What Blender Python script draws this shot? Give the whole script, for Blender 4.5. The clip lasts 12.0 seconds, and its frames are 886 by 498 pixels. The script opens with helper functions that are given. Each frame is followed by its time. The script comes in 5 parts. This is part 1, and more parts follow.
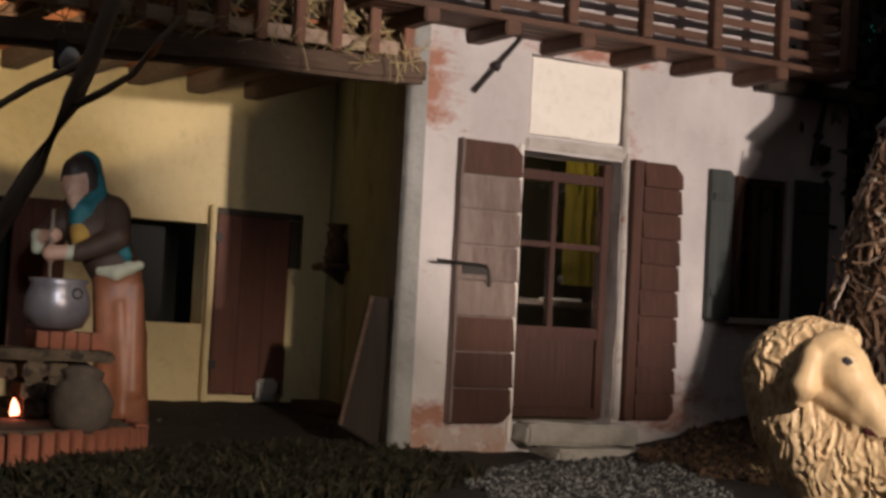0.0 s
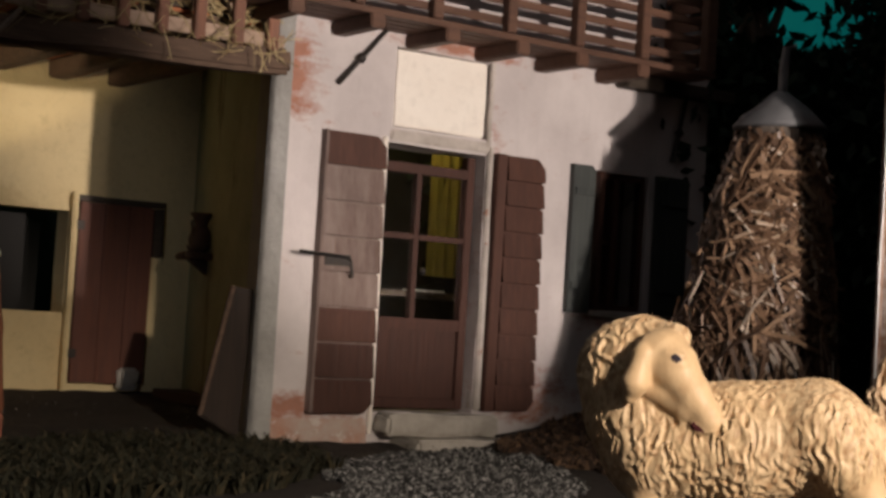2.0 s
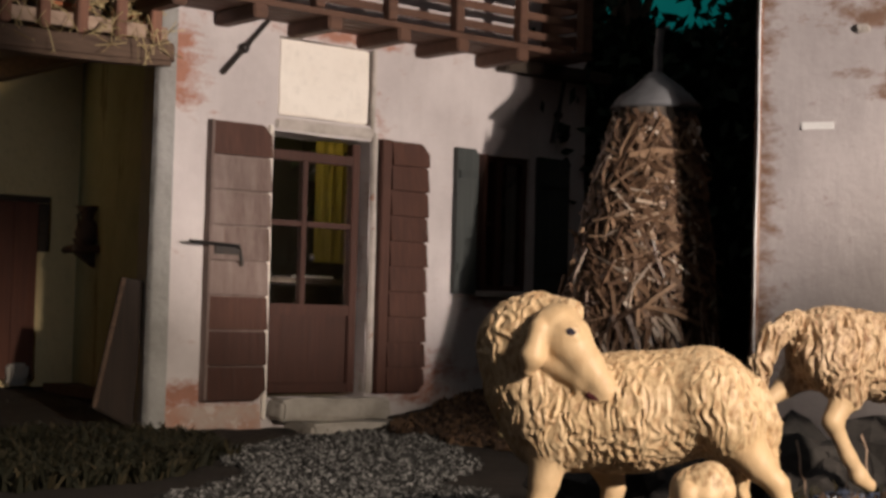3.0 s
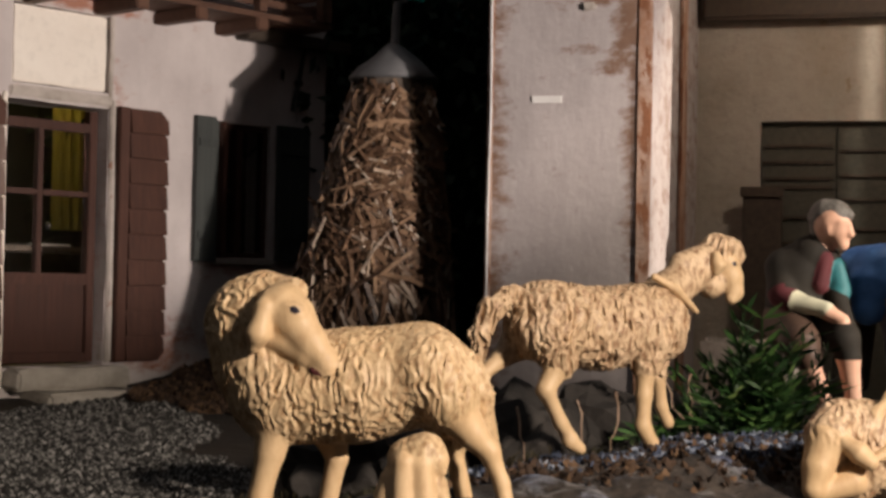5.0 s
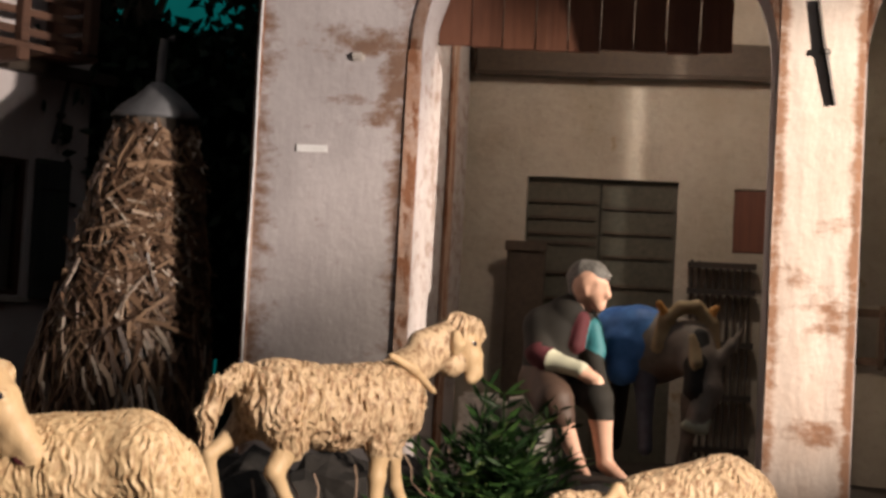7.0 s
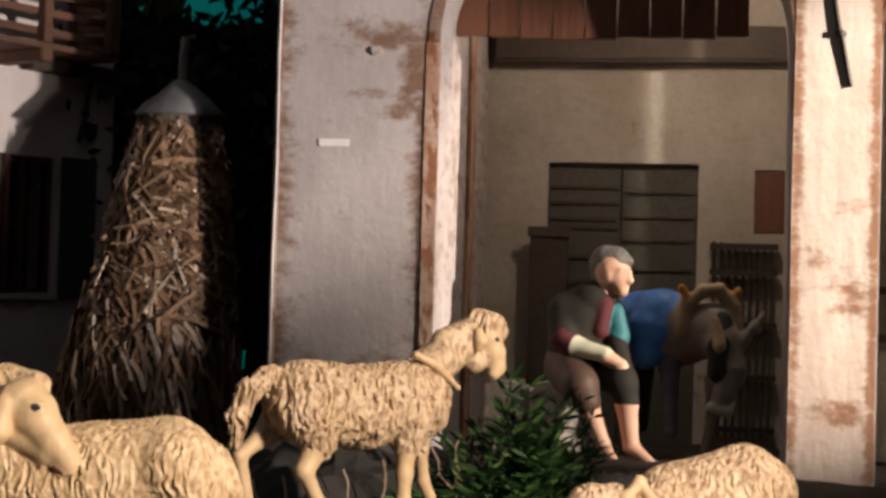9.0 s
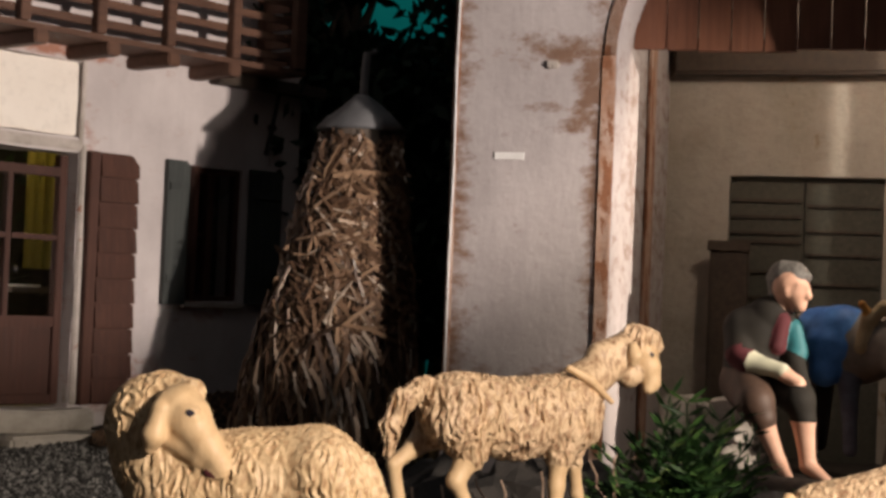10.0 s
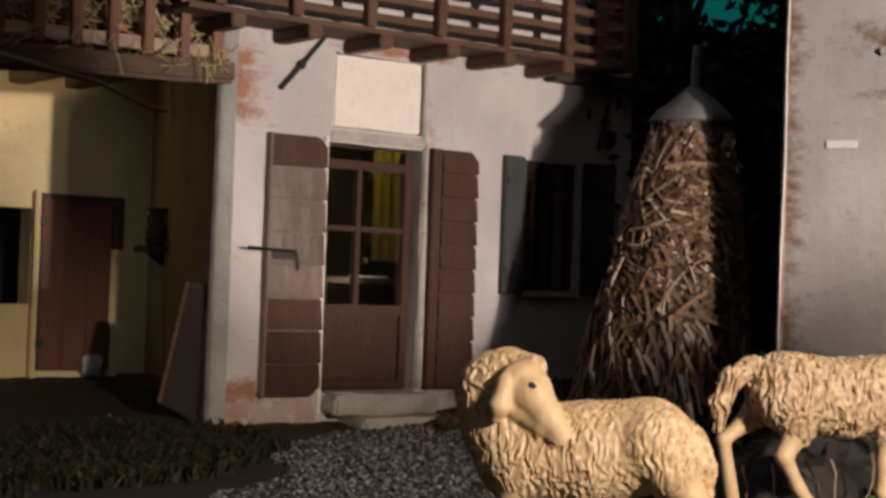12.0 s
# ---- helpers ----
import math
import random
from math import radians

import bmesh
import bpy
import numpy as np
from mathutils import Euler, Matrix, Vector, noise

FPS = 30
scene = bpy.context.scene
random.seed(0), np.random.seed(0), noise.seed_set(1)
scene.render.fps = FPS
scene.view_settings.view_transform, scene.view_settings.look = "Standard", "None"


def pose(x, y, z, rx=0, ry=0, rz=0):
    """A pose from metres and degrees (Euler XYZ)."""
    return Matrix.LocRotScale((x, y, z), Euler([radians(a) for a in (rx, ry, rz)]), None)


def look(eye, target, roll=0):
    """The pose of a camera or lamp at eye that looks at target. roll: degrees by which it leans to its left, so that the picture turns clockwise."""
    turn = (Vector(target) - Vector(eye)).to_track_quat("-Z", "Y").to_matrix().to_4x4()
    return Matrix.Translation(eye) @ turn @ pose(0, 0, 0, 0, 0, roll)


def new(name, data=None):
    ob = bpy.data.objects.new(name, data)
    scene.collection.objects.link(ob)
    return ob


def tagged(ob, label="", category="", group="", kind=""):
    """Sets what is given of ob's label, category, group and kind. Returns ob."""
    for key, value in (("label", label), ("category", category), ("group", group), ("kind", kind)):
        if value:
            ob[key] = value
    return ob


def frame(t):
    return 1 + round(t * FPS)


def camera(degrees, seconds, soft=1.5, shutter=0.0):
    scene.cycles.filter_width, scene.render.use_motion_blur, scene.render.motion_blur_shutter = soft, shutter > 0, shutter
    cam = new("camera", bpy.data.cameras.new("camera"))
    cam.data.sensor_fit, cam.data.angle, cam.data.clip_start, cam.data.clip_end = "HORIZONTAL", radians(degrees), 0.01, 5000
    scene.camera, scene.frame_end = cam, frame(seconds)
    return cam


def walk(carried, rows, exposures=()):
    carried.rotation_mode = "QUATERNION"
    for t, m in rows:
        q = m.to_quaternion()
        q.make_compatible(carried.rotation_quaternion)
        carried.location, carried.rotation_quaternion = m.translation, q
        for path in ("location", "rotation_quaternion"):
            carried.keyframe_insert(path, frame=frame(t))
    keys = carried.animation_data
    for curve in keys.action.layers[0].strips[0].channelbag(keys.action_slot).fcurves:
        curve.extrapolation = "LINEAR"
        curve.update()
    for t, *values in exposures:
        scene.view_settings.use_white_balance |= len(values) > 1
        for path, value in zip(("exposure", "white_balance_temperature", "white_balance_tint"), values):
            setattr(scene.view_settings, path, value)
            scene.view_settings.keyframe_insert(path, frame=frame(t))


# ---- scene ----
cam = camera(30.97, 12.0, soft=3.2)
PATH = [
    (0, (0.0029, -0.0025, 0.0966), (0.5123, 0.8565, 0.1484), 2.99),
    (0.5, (0.0025, -0.0079, 0.0978), (0.5195, 0.8467, 0.1468), 2.45),
    (1, (0.0027, -0.0135, 0.0989), (0.5241, 0.8386, 0.1449), 2.20),
    (1.5, (0.0051, -0.0123, 0.1010), (0.5480, 0.8263, 0.1469), 2.53),
    (2, (0.0103, -0.0177, 0.1003), (0.5854, 0.7989, 0.1495), 3.45),
    (2.5, (-0.0017, -0.0273, 0.0974), (0.6044, 0.7666, 0.1447), 2.46),
    (4.5, (-0.0289, -0.0581, 0.1044), (0.6905, 0.6359, 0.1308), 1.19),
    (5, (-0.0275, -0.0647, 0.1067), (0.7213, 0.5977, 0.1286), 1.19),
    (5.5, (-0.0201, -0.0693, 0.1146), (0.7559, 0.5610, 0.1387), 1.96),
    (6, (-0.0089, -0.0691, 0.1230), (0.7868, 0.5358, 0.1536), 2.59),
    (6.5, (0.0024, -0.0632, 0.1338), (0.8130, 0.5211, 0.1714), 2.70),
    (7, (0.0056, -0.0707, 0.1370), (0.8358, 0.4851, 0.1797), 3.01),
    (9, (-0.0091, -0.0835, 0.1481), (0.8128, 0.4854, 0.1773), 1.62),
    (9.5, (-0.0077, -0.0904, 0.1536), (0.7864, 0.5168, 0.1810), 1.39),
    (10, (-0.0034, -0.1103, 0.1502), (0.7424, 0.5551, 0.1823), 2.32),
    (10.5, (-0.0108, -0.1209, 0.1495), (0.6995, 0.5822, 0.1823), 2.45),
    (11, (-0.0167, -0.1315, 0.1458), (0.6580, 0.6060, 0.1761), 2.78),
    (11.5, (-0.0319, -0.1402, 0.1455), (0.6037, 0.6314, 0.1715), 2.39),
    (12, (-0.0434, -0.1548, 0.1442), (0.5491, 0.6505, 0.1647), 2.06),
]
walk(cam, [(t, look(eye, target, roll)) for t, eye, target, roll in PATH], [(0, 0.0), (2.5, 0.0), (4.5, -0.12), (5, -0.18), (5.5, -0.18), (6.5, 0.0), (12, -0.08)])

# ---- world and lamps ----
world = bpy.data.worlds.new("night")
scene.world = world
world.use_nodes = True
world.node_tree.nodes["Background"].inputs[0].default_value = (0.74, 0.72, 0.72, 1)
world.node_tree.nodes["Background"].inputs[1].default_value = 0.16


def lamp(name, kind, energy, colour, m, size=0.1, cone=None, blend=0.3):
    data = bpy.data.lights.new(name, kind)
    data.energy, data.color = energy, colour
    if kind == "AREA":
        data.size = size
    else:
        data.shadow_soft_size = size
    if cone:
        data.spot_size, data.spot_blend = radians(cone), blend
    ob = new(name, data)
    ob.matrix_world = m
    return ob


KEY = (1.00, -1.08, 0.26)
lamp("facade_lamp", "SPOT", 252, (1.0, 0.86, 0.77), look(KEY, (1.20, 1.58, 0.53)), 0.03, 24, 0.5)
lamp("court_lamp", "SPOT", 22, (1.0, 0.86, 0.77), look((0.85, -1.10, 0.36), (1.15, 1.58, 0.55)), 0.03, 25, 0.5)
lamp("pier_lamp", "SPOT", 430, (1.0, 0.84, 0.70), look((1.65, -1.10, 0.62), (1.72, 0.44, 0.28)), 0.02, 22, 0.7)
lamp("sheep_lamp", "SPOT", 88, (1.0, 0.84, 0.69), look((0.46, -0.55, 0.46), (0.60, 0.45, 0.03)), 0.02, 38, 0.6)
lamp("porch_lamp", "SPOT", 5, (1.0, 0.80, 0.50), look((0.36, 1.62, 0.285), (0.60, 2.06, 0.54)), 0.010, 58, 0.2)
lamp("porch_spot", "SPOT", 1.6, (0.88, 0.92, 1.0), look((0.40, 1.30, 0.20), (0.55, 1.70, 0.19)), 0.006, 50, 0.6)
lamp("room_lamp", "POINT", 0.45, (1.0, 0.80, 0.25), pose(1.22, 1.76, 0.42), 0.02)
def bay(along, deep, z):
    """A place in the stable, by its front."""
    return (1.7055 * 0.899 + along * 0.438 + deep * 0.899, 1.7055 * 0.438 - along * 0.899 + deep * 0.438, z)


BAY, SLIT = bay(0.42, 0.20, 0.54), bay(0.225, 0.322, 0.45)
# aimed through a slit added to the wall, to throw a stripe of light
lamp("bay_lamp", "SPOT", 12.0, (1.0, 0.88, 0.74), look(BAY, SLIT), 0.006, 40, 0.3)
# added fill without a visible bulb, to brighten the stable wall and donkey
lamp("stable_fill", "POINT", 2.4, (1.0, 0.84, 0.68), pose(*bay(0.08, 0.12, 0.54)), 0.02)

# ---- materials ----
class Nodes:
    def __init__(self, name):
        self.mat = bpy.data.materials.new(name)
        self.mat.use_nodes = True
        self.t = self.mat.node_tree
        self.b = self.t.nodes["Principled BSDF"]
        self.co = self.t.nodes.new("ShaderNodeTexCoord").outputs["Object"]

    def noise(self, scale, detail=5, rough=0.6, stretch=None):
        n = self.t.nodes.new("ShaderNodeTexNoise")
        n.inputs["Scale"].default_value, n.inputs["Detail"].default_value, n.inputs["Roughness"].default_value = scale, detail, rough
        vec = self.co
        if stretch:
            m = self.t.nodes.new("ShaderNodeMapping")
            m.inputs["Scale"].default_value = stretch
            self.t.links.new(self.co, m.inputs[0])
            vec = m.outputs[0]
        self.t.links.new(vec, n.inputs["Vector"])
        return n.outputs["Fac"]

    def ramp(self, fac, stops):
        r = self.t.nodes.new("ShaderNodeValToRGB")
        while len(r.color_ramp.elements) < len(stops):
            r.color_ramp.elements.new(0.5)
        for e, (p, c) in zip(r.color_ramp.elements, stops):
            e.position, e.color = p, (*c, 1) if len(c) == 3 else c
        self.t.links.new(fac, r.inputs[0])
        return r.outputs[0]

    def step(self, fac, lo, hi):
        m = self.t.nodes.new("ShaderNodeMapRange")
        m.inputs[1].default_value, m.inputs[2].default_value = lo, hi
        self.t.links.new(fac, m.inputs[0])
        return m.outputs[0]

    def math(self, op, a, b=0.0):
        m = self.t.nodes.new("ShaderNodeMath")
        m.operation = op
        for k, v in enumerate((a, b)):
            if isinstance(v, (int, float)):
                m.inputs[k].default_value = v
            else:
                self.t.links.new(v, m.inputs[k])
        return m.outputs[0]

    def mix(self, fac, a, b, mode="MIX"):
        m = self.t.nodes.new("ShaderNodeMixRGB")
        m.blend_type = mode
        for k, v in enumerate((fac, a, b)):
            if isinstance(v, (int, float)):
                m.inputs[k].default_value = v
            elif isinstance(v, tuple):
                m.inputs[k].default_value = (*v, 1)
            else:
                self.t.links.new(v, m.inputs[k])
        return m.outputs[0]

    def axis(self, k):
        s = self.t.nodes.new("ShaderNodeSeparateXYZ")
        self.t.links.new(self.co, s.inputs[0])
        return s.outputs[k]

    def random(self):
        return self.t.nodes.new("ShaderNodeObjectInfo").outputs["Random"]

    def island(self):
        return self.t.nodes.new("ShaderNodeNewGeometry").outputs["Random Per Island"]

    def done(self, colour, rough=0.8, bump=None, strength=0.4, dist=0.002, metal=0.0, spec=0.3):
        if isinstance(colour, tuple):
            self.b.inputs["Base Color"].default_value = (*colour, 1)
        else:
            self.t.links.new(colour, self.b.inputs["Base Color"])
        if isinstance(rough, (int, float)):
            self.b.inputs["Roughness"].default_value = rough
        else:
            self.t.links.new(rough, self.b.inputs["Roughness"])
        self.b.inputs["Metallic"].default_value = metal
        self.b.inputs["Specular IOR Level"].default_value = spec
        if bump is not None:
            n = self.t.nodes.new("ShaderNodeBump")
            n.inputs["Strength"].default_value, n.inputs["Distance"].default_value = strength, dist
            self.t.links.new(bump, n.inputs["Height"])
            self.t.links.new(n.outputs[0], self.b.inputs["Normal"])
        return self.mat


def plaster(name, light, dark, stain=None, cover=0.62, size=9.0, stretch=None):
    n = Nodes(name)
    a, b = n.noise(size, 6, 0.65), n.noise(90, 5, 0.6)
    c = n.mix(n.step(a, 0.35, 0.65), light, dark)
    c = n.mix(n.math("MULTIPLY", n.step(b, 0.5, 0.75), 0.25), c, tuple(v * 0.6 for v in dark))
    if stain:
        s = n.noise(size * 1.7, 8, 0.72, stretch)
        c = n.mix(n.step(s, cover, cover + 0.05), c, stain)
    return n.done(c, 0.85, n.math("ADD", n.noise(45, 6, 0.7), n.math("MULTIPLY", b, 0.5)), 0.6, 0.004)


def worn_plaster(name, light, dark, stain, along, spots, size=9.0):
    """Plaster with stains of its own shape round given places (along, up, half-width, half-height, weight)."""
    n = Nodes(name)
    a, b = n.noise(size, 6, 0.65), n.noise(90, 5, 0.6)
    c = n.mix(n.step(a, 0.35, 0.65), light, dark)
    c = n.mix(n.math("MULTIPLY", n.step(n.noise(30, 6, 0.7, (1, 1, 0.15)), 0.5, 0.8), 0.35), c, tuple(v * 0.7 for v in dark))
    s = n.math("ADD", n.math("MULTIPLY", n.axis(0), along[0]), n.math("MULTIPLY", n.axis(1), along[1]))
    z = n.axis(2)
    total = None
    for cs, cz, ws, wz, k in spots:
        ds = n.math("POWER", n.math("ABSOLUTE", n.math("MULTIPLY", n.math("ADD", s, -cs), 1 / ws)), 2.0)
        dz = n.math("POWER", n.math("ABSOLUTE", n.math("MULTIPLY", n.math("ADD", z, -cz), 1 / wz)), 4.0)
        one = n.math("MULTIPLY", n.math("POWER", 2.718, n.math("MULTIPLY", n.math("ADD", ds, dz), -1.0)), k)
        total = one if total is None else n.math("MAXIMUM", total, one)
    f = n.math("ADD", n.math("ADD", n.noise(38, 8, 0.75, (0.8, 0.8, 1.5)), n.math("MULTIPLY", total, 0.33)), -0.08)
    c = n.mix(n.math("MULTIPLY", n.step(f, 0.52, 0.74), 0.9), c, n.mix(n.noise(70, 4, 0.6), stain, tuple(v * 0.55 for v in stain)))
    return n.done(c, 0.85, n.math("ADD", n.noise(40, 6, 0.7, (1, 1, 0.4)), n.math("MULTIPLY", b, 0.5)), 0.45, 0.003)


def wood(name, light, dark, grain=(60, 60, 4), rough=0.6, vary=0.2):
    n = Nodes(name)
    g, w = n.noise(3, 6, 0.65, grain), n.noise(14, 5, 0.6)
    c = n.mix(n.step(g, 0.3, 0.7), dark, light)
    c = n.mix(n.math("MULTIPLY", n.step(w, 0.45, 0.75), 0.5), c, tuple(v * 0.55 for v in dark))
    c = n.mix(n.math("MULTIPLY", n.random(), vary), c, tuple(min(1, v * 1.5) for v in light))
    return n.done(c, rough, g, 0.5, 0.002)


def paint(name, light, dark, scale=40, rough=0.5, bump=0.25, spec=0.35, metal=0.0):
    n = Nodes(name)
    f = n.noise(scale, 5, 0.6)
    c = n.mix(n.step(f, 0.3, 0.7), light, dark)
    return n.done(c, rough, n.noise(scale * 3, 5, 0.6), bump, 0.001, metal, spec)


M = {}
M["facade"] = worn_plaster("facade_plaster", (0.60, 0.545, 0.53), (0.47, 0.42, 0.41), (0.42, 0.17, 0.10), (1, 0), [
    (0.915, 0.385, 0.035, 0.06, 1.0), (1.16, 0.450, 0.11, 0.016, 1.05), (1.29, 0.02, 0.08, 0.04, 0.75), (1.40, 0.128, 0.05, 0.02, 0.7), (0.93, -0.03, 0.10, 0.05, 1.0), (1.21, 0.20, 0.012, 0.16, 0.9)], 7.0)
M["sign"] = plaster("panel_plaster", (0.86, 0.80, 0.72), (0.80, 0.73, 0.65), None)
M["trim"] = plaster("worn_stone_trim", (0.55, 0.49, 0.45), (0.36, 0.32, 0.28), (0.33, 0.17, 0.11), 0.62, 20)
M["foot"] = plaster("worn_brick_foot", (0.42, 0.20, 0.13), (0.45, 0.36, 0.31), (0.55, 0.48, 0.44), 0.55, 22)
# the corner's shaded side is put into this greyer plaster, with worn spots
M["corner"] = plaster("shaded_corner_plaster", (0.40, 0.39, 0.37), (0.30, 0.29, 0.27), (0.44, 0.26, 0.18), 0.68, 14)
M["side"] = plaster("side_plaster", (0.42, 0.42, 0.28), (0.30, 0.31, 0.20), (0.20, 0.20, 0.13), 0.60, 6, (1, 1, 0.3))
M["yellow"] = plaster("yellow_plaster", (0.72, 0.58, 0.33), (0.64, 0.50, 0.27), (0.56, 0.44, 0.24), 0.62, 4)
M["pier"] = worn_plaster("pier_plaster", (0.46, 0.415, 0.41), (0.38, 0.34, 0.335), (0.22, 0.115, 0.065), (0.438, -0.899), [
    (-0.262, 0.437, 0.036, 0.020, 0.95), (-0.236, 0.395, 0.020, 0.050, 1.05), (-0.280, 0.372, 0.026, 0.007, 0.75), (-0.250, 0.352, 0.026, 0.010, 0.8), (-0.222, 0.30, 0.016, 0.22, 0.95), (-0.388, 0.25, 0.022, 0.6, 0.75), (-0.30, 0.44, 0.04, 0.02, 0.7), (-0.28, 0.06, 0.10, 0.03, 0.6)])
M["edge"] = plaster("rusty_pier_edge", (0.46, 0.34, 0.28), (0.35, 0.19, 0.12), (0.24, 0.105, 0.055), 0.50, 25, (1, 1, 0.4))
# second pier: the spotlight's brightness is also put into this paler plaster
M["pier2"] = worn_plaster("lit_pier_plaster", (0.80, 0.69, 0.62), (0.68, 0.54, 0.46), (0.40, 0.19, 0.10), (0.438, -0.899), [
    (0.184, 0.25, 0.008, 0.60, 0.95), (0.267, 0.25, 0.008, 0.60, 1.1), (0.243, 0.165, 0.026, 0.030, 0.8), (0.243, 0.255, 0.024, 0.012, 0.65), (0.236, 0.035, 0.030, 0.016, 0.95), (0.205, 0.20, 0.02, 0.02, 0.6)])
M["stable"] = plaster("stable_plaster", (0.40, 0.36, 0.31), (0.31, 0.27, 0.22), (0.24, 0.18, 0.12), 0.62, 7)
M["sooty_stone"] = plaster("sooty_stone", (0.17, 0.125, 0.085), (0.09, 0.068, 0.05), (0.045, 0.036, 0.03), 0.52, 26)
M["stone"] = plaster("pale_stone", (0.50, 0.46, 0.41), (0.32, 0.29, 0.25), (0.20, 0.18, 0.15), 0.6, 18)
M["rock"] = plaster("dark_rock", (0.055, 0.048, 0.044), (0.022, 0.02, 0.019), (0.15, 0.145, 0.15), 0.64, 20)
M["shutter"] = wood("shutter_wood", (0.085, 0.036, 0.024), (0.046, 0.019, 0.013), (60, 60, 4))
M["shutter_worn"] = wood("worn_shutter_wood", (0.235, 0.180, 0.160), (0.105, 0.062, 0.048), (20, 20, 4))
M["door"] = wood("door_wood", (0.063, 0.025, 0.017), (0.036, 0.015, 0.010))
M["porch_door"] = wood("porch_door_wood", (0.140, 0.052, 0.032), (0.084, 0.035, 0.025))
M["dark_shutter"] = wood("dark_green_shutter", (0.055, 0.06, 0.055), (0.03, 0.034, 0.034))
M["timber"] = wood("rough_timber", (0.15, 0.095, 0.065), (0.05, 0.033, 0.025), (8, 60, 60), 0.85)
M["balcony"] = wood("balcony_wood", (0.129, 0.065, 0.041), (0.068, 0.034, 0.023), (6, 50, 50))
M["picket"] = wood("picket_wood", (0.23, 0.10, 0.06), (0.12, 0.06, 0.04))
M["pale_wood"] = wood("pale_board", (0.42, 0.30, 0.22), (0.26, 0.17, 0.12), (6, 50, 50))
M["board"] = wood("hanging_board_wood", (0.20, 0.085, 0.05), (0.13, 0.055, 0.035))
M["dark_beam"] = wood("dark_beam_wood", (0.07, 0.05, 0.035), (0.035, 0.026, 0.02), (6, 50, 50))
M["gate_wood"] = wood("grey_green_gate_wood", (0.085, 0.08, 0.06), (0.05, 0.048, 0.038), (6, 50, 50))
M["near_black_wood"] = wood("near_black_brown_wood", (0.035, 0.022, 0.015), (0.018, 0.012, 0.009), (60, 60, 4), 0.7, 0.0)
M["bark"] = wood("bark", (0.30, 0.23, 0.17), (0.14, 0.10, 0.075), (20, 20, 6), 0.9)
M["terracotta"] = paint("terracotta", (0.45, 0.16, 0.07), (0.30, 0.11, 0.05), 30, 0.85)
M["brick"] = paint("small_brick", (0.36, 0.12, 0.07), (0.20, 0.08, 0.05), 60, 0.85, 0.5)
M["iron"] = paint("black_iron", (0.03, 0.03, 0.032), (0.06, 0.045, 0.035), 80, 0.5, 0.3, 0.5, 0.6)
M["pot"] = paint("pot_metal", (0.26, 0.23, 0.235), (0.15, 0.13, 0.14), 40, 0.32, 0.2, 0.5, 0.3)
M["clay"] = paint("clay", (0.16, 0.10, 0.07), (0.09, 0.06, 0.045), 50, 0.7)
M["cap"] = paint("grey_cap_sheet", (0.15, 0.15, 0.155), (0.09, 0.09, 0.095), 30, 0.7)
M["cable"] = paint("white_cable_coat", (0.75, 0.75, 0.75), (0.6, 0.6, 0.6))
M["tag"] = paint("white_tag", (0.78, 0.76, 0.74), (0.68, 0.66, 0.64))
# strong light and dark blues stand in for highlights on the folds
M["blanket"] = paint("blue_cloth", (0.12, 0.33, 0.78), (0.04, 0.13, 0.42), 45, 0.55, 0.6)
M["teal"] = paint("teal_cloth", (0.03, 0.18, 0.20), (0.015, 0.09, 0.11), 60, 0.6)
M["skin"] = paint("painted_skin", (0.62, 0.38, 0.28), (0.52, 0.30, 0.21), 50, 0.5)
M["hair"] = paint("dark_hair_paint", (0.03, 0.022, 0.018), (0.05, 0.035, 0.03), 150, 0.5)
M["grey_hair"] = paint("grey_hair_paint", (0.15, 0.14, 0.13), (0.06, 0.055, 0.05), 200, 0.6)
M["brown_cloth"] = paint("brown_cloth", (0.085, 0.048, 0.032), (0.045, 0.028, 0.021), 40, 0.6)
M["skirt"] = paint("rust_brown_skirt", (0.38, 0.15, 0.08), (0.20, 0.08, 0.045), 22, 0.42)
M["pale_cloth"] = paint("pale_cloth", (0.55, 0.54, 0.40), (0.42, 0.42, 0.32), 50, 0.7)
M["yellow_cloth"] = paint("yellow_cloth", (0.55, 0.34, 0.07), (0.42, 0.22, 0.05), 50, 0.7)
# cloth darkened for the shade that the seated man is in
M["vest"] = paint("shaded_olive_cloth", (0.016, 0.013, 0.009), (0.009, 0.0075, 0.0055), 40, 0.8)
M["red_cloth"] = paint("dark_red_cloth", (0.09, 0.017, 0.022), (0.06, 0.012, 0.016), 40, 0.8)
M["donkey"] = paint("grey_brown_coat", (0.30, 0.25, 0.21), (0.20, 0.16, 0.13), 60, 0.7)
M["donkey_dark"] = paint("dark_mane", (0.025, 0.022, 0.02), (0.04, 0.035, 0.03), 60, 0.8)
M["donkey_blue"] = paint("blue_grey_coat", (0.16, 0.17, 0.22), (0.10, 0.10, 0.13), 60, 0.7)
M["knob"] = paint("orange_knob", (0.62, 0.30, 0.07), (0.50, 0.22, 0.05), 60, 0.5)
M["harness"] = paint("tan_harness", (0.50, 0.38, 0.22), (0.36, 0.25, 0.13), 50, 0.6)
M["eye"] = paint("painted_eye", (0.025, 0.022, 0.03), (0.035, 0.03, 0.04), 50, 0.2)
M["sack"] = paint("sackcloth", (0.12, 0.095, 0.075), (0.075, 0.06, 0.05), 90, 0.9, 0.6)


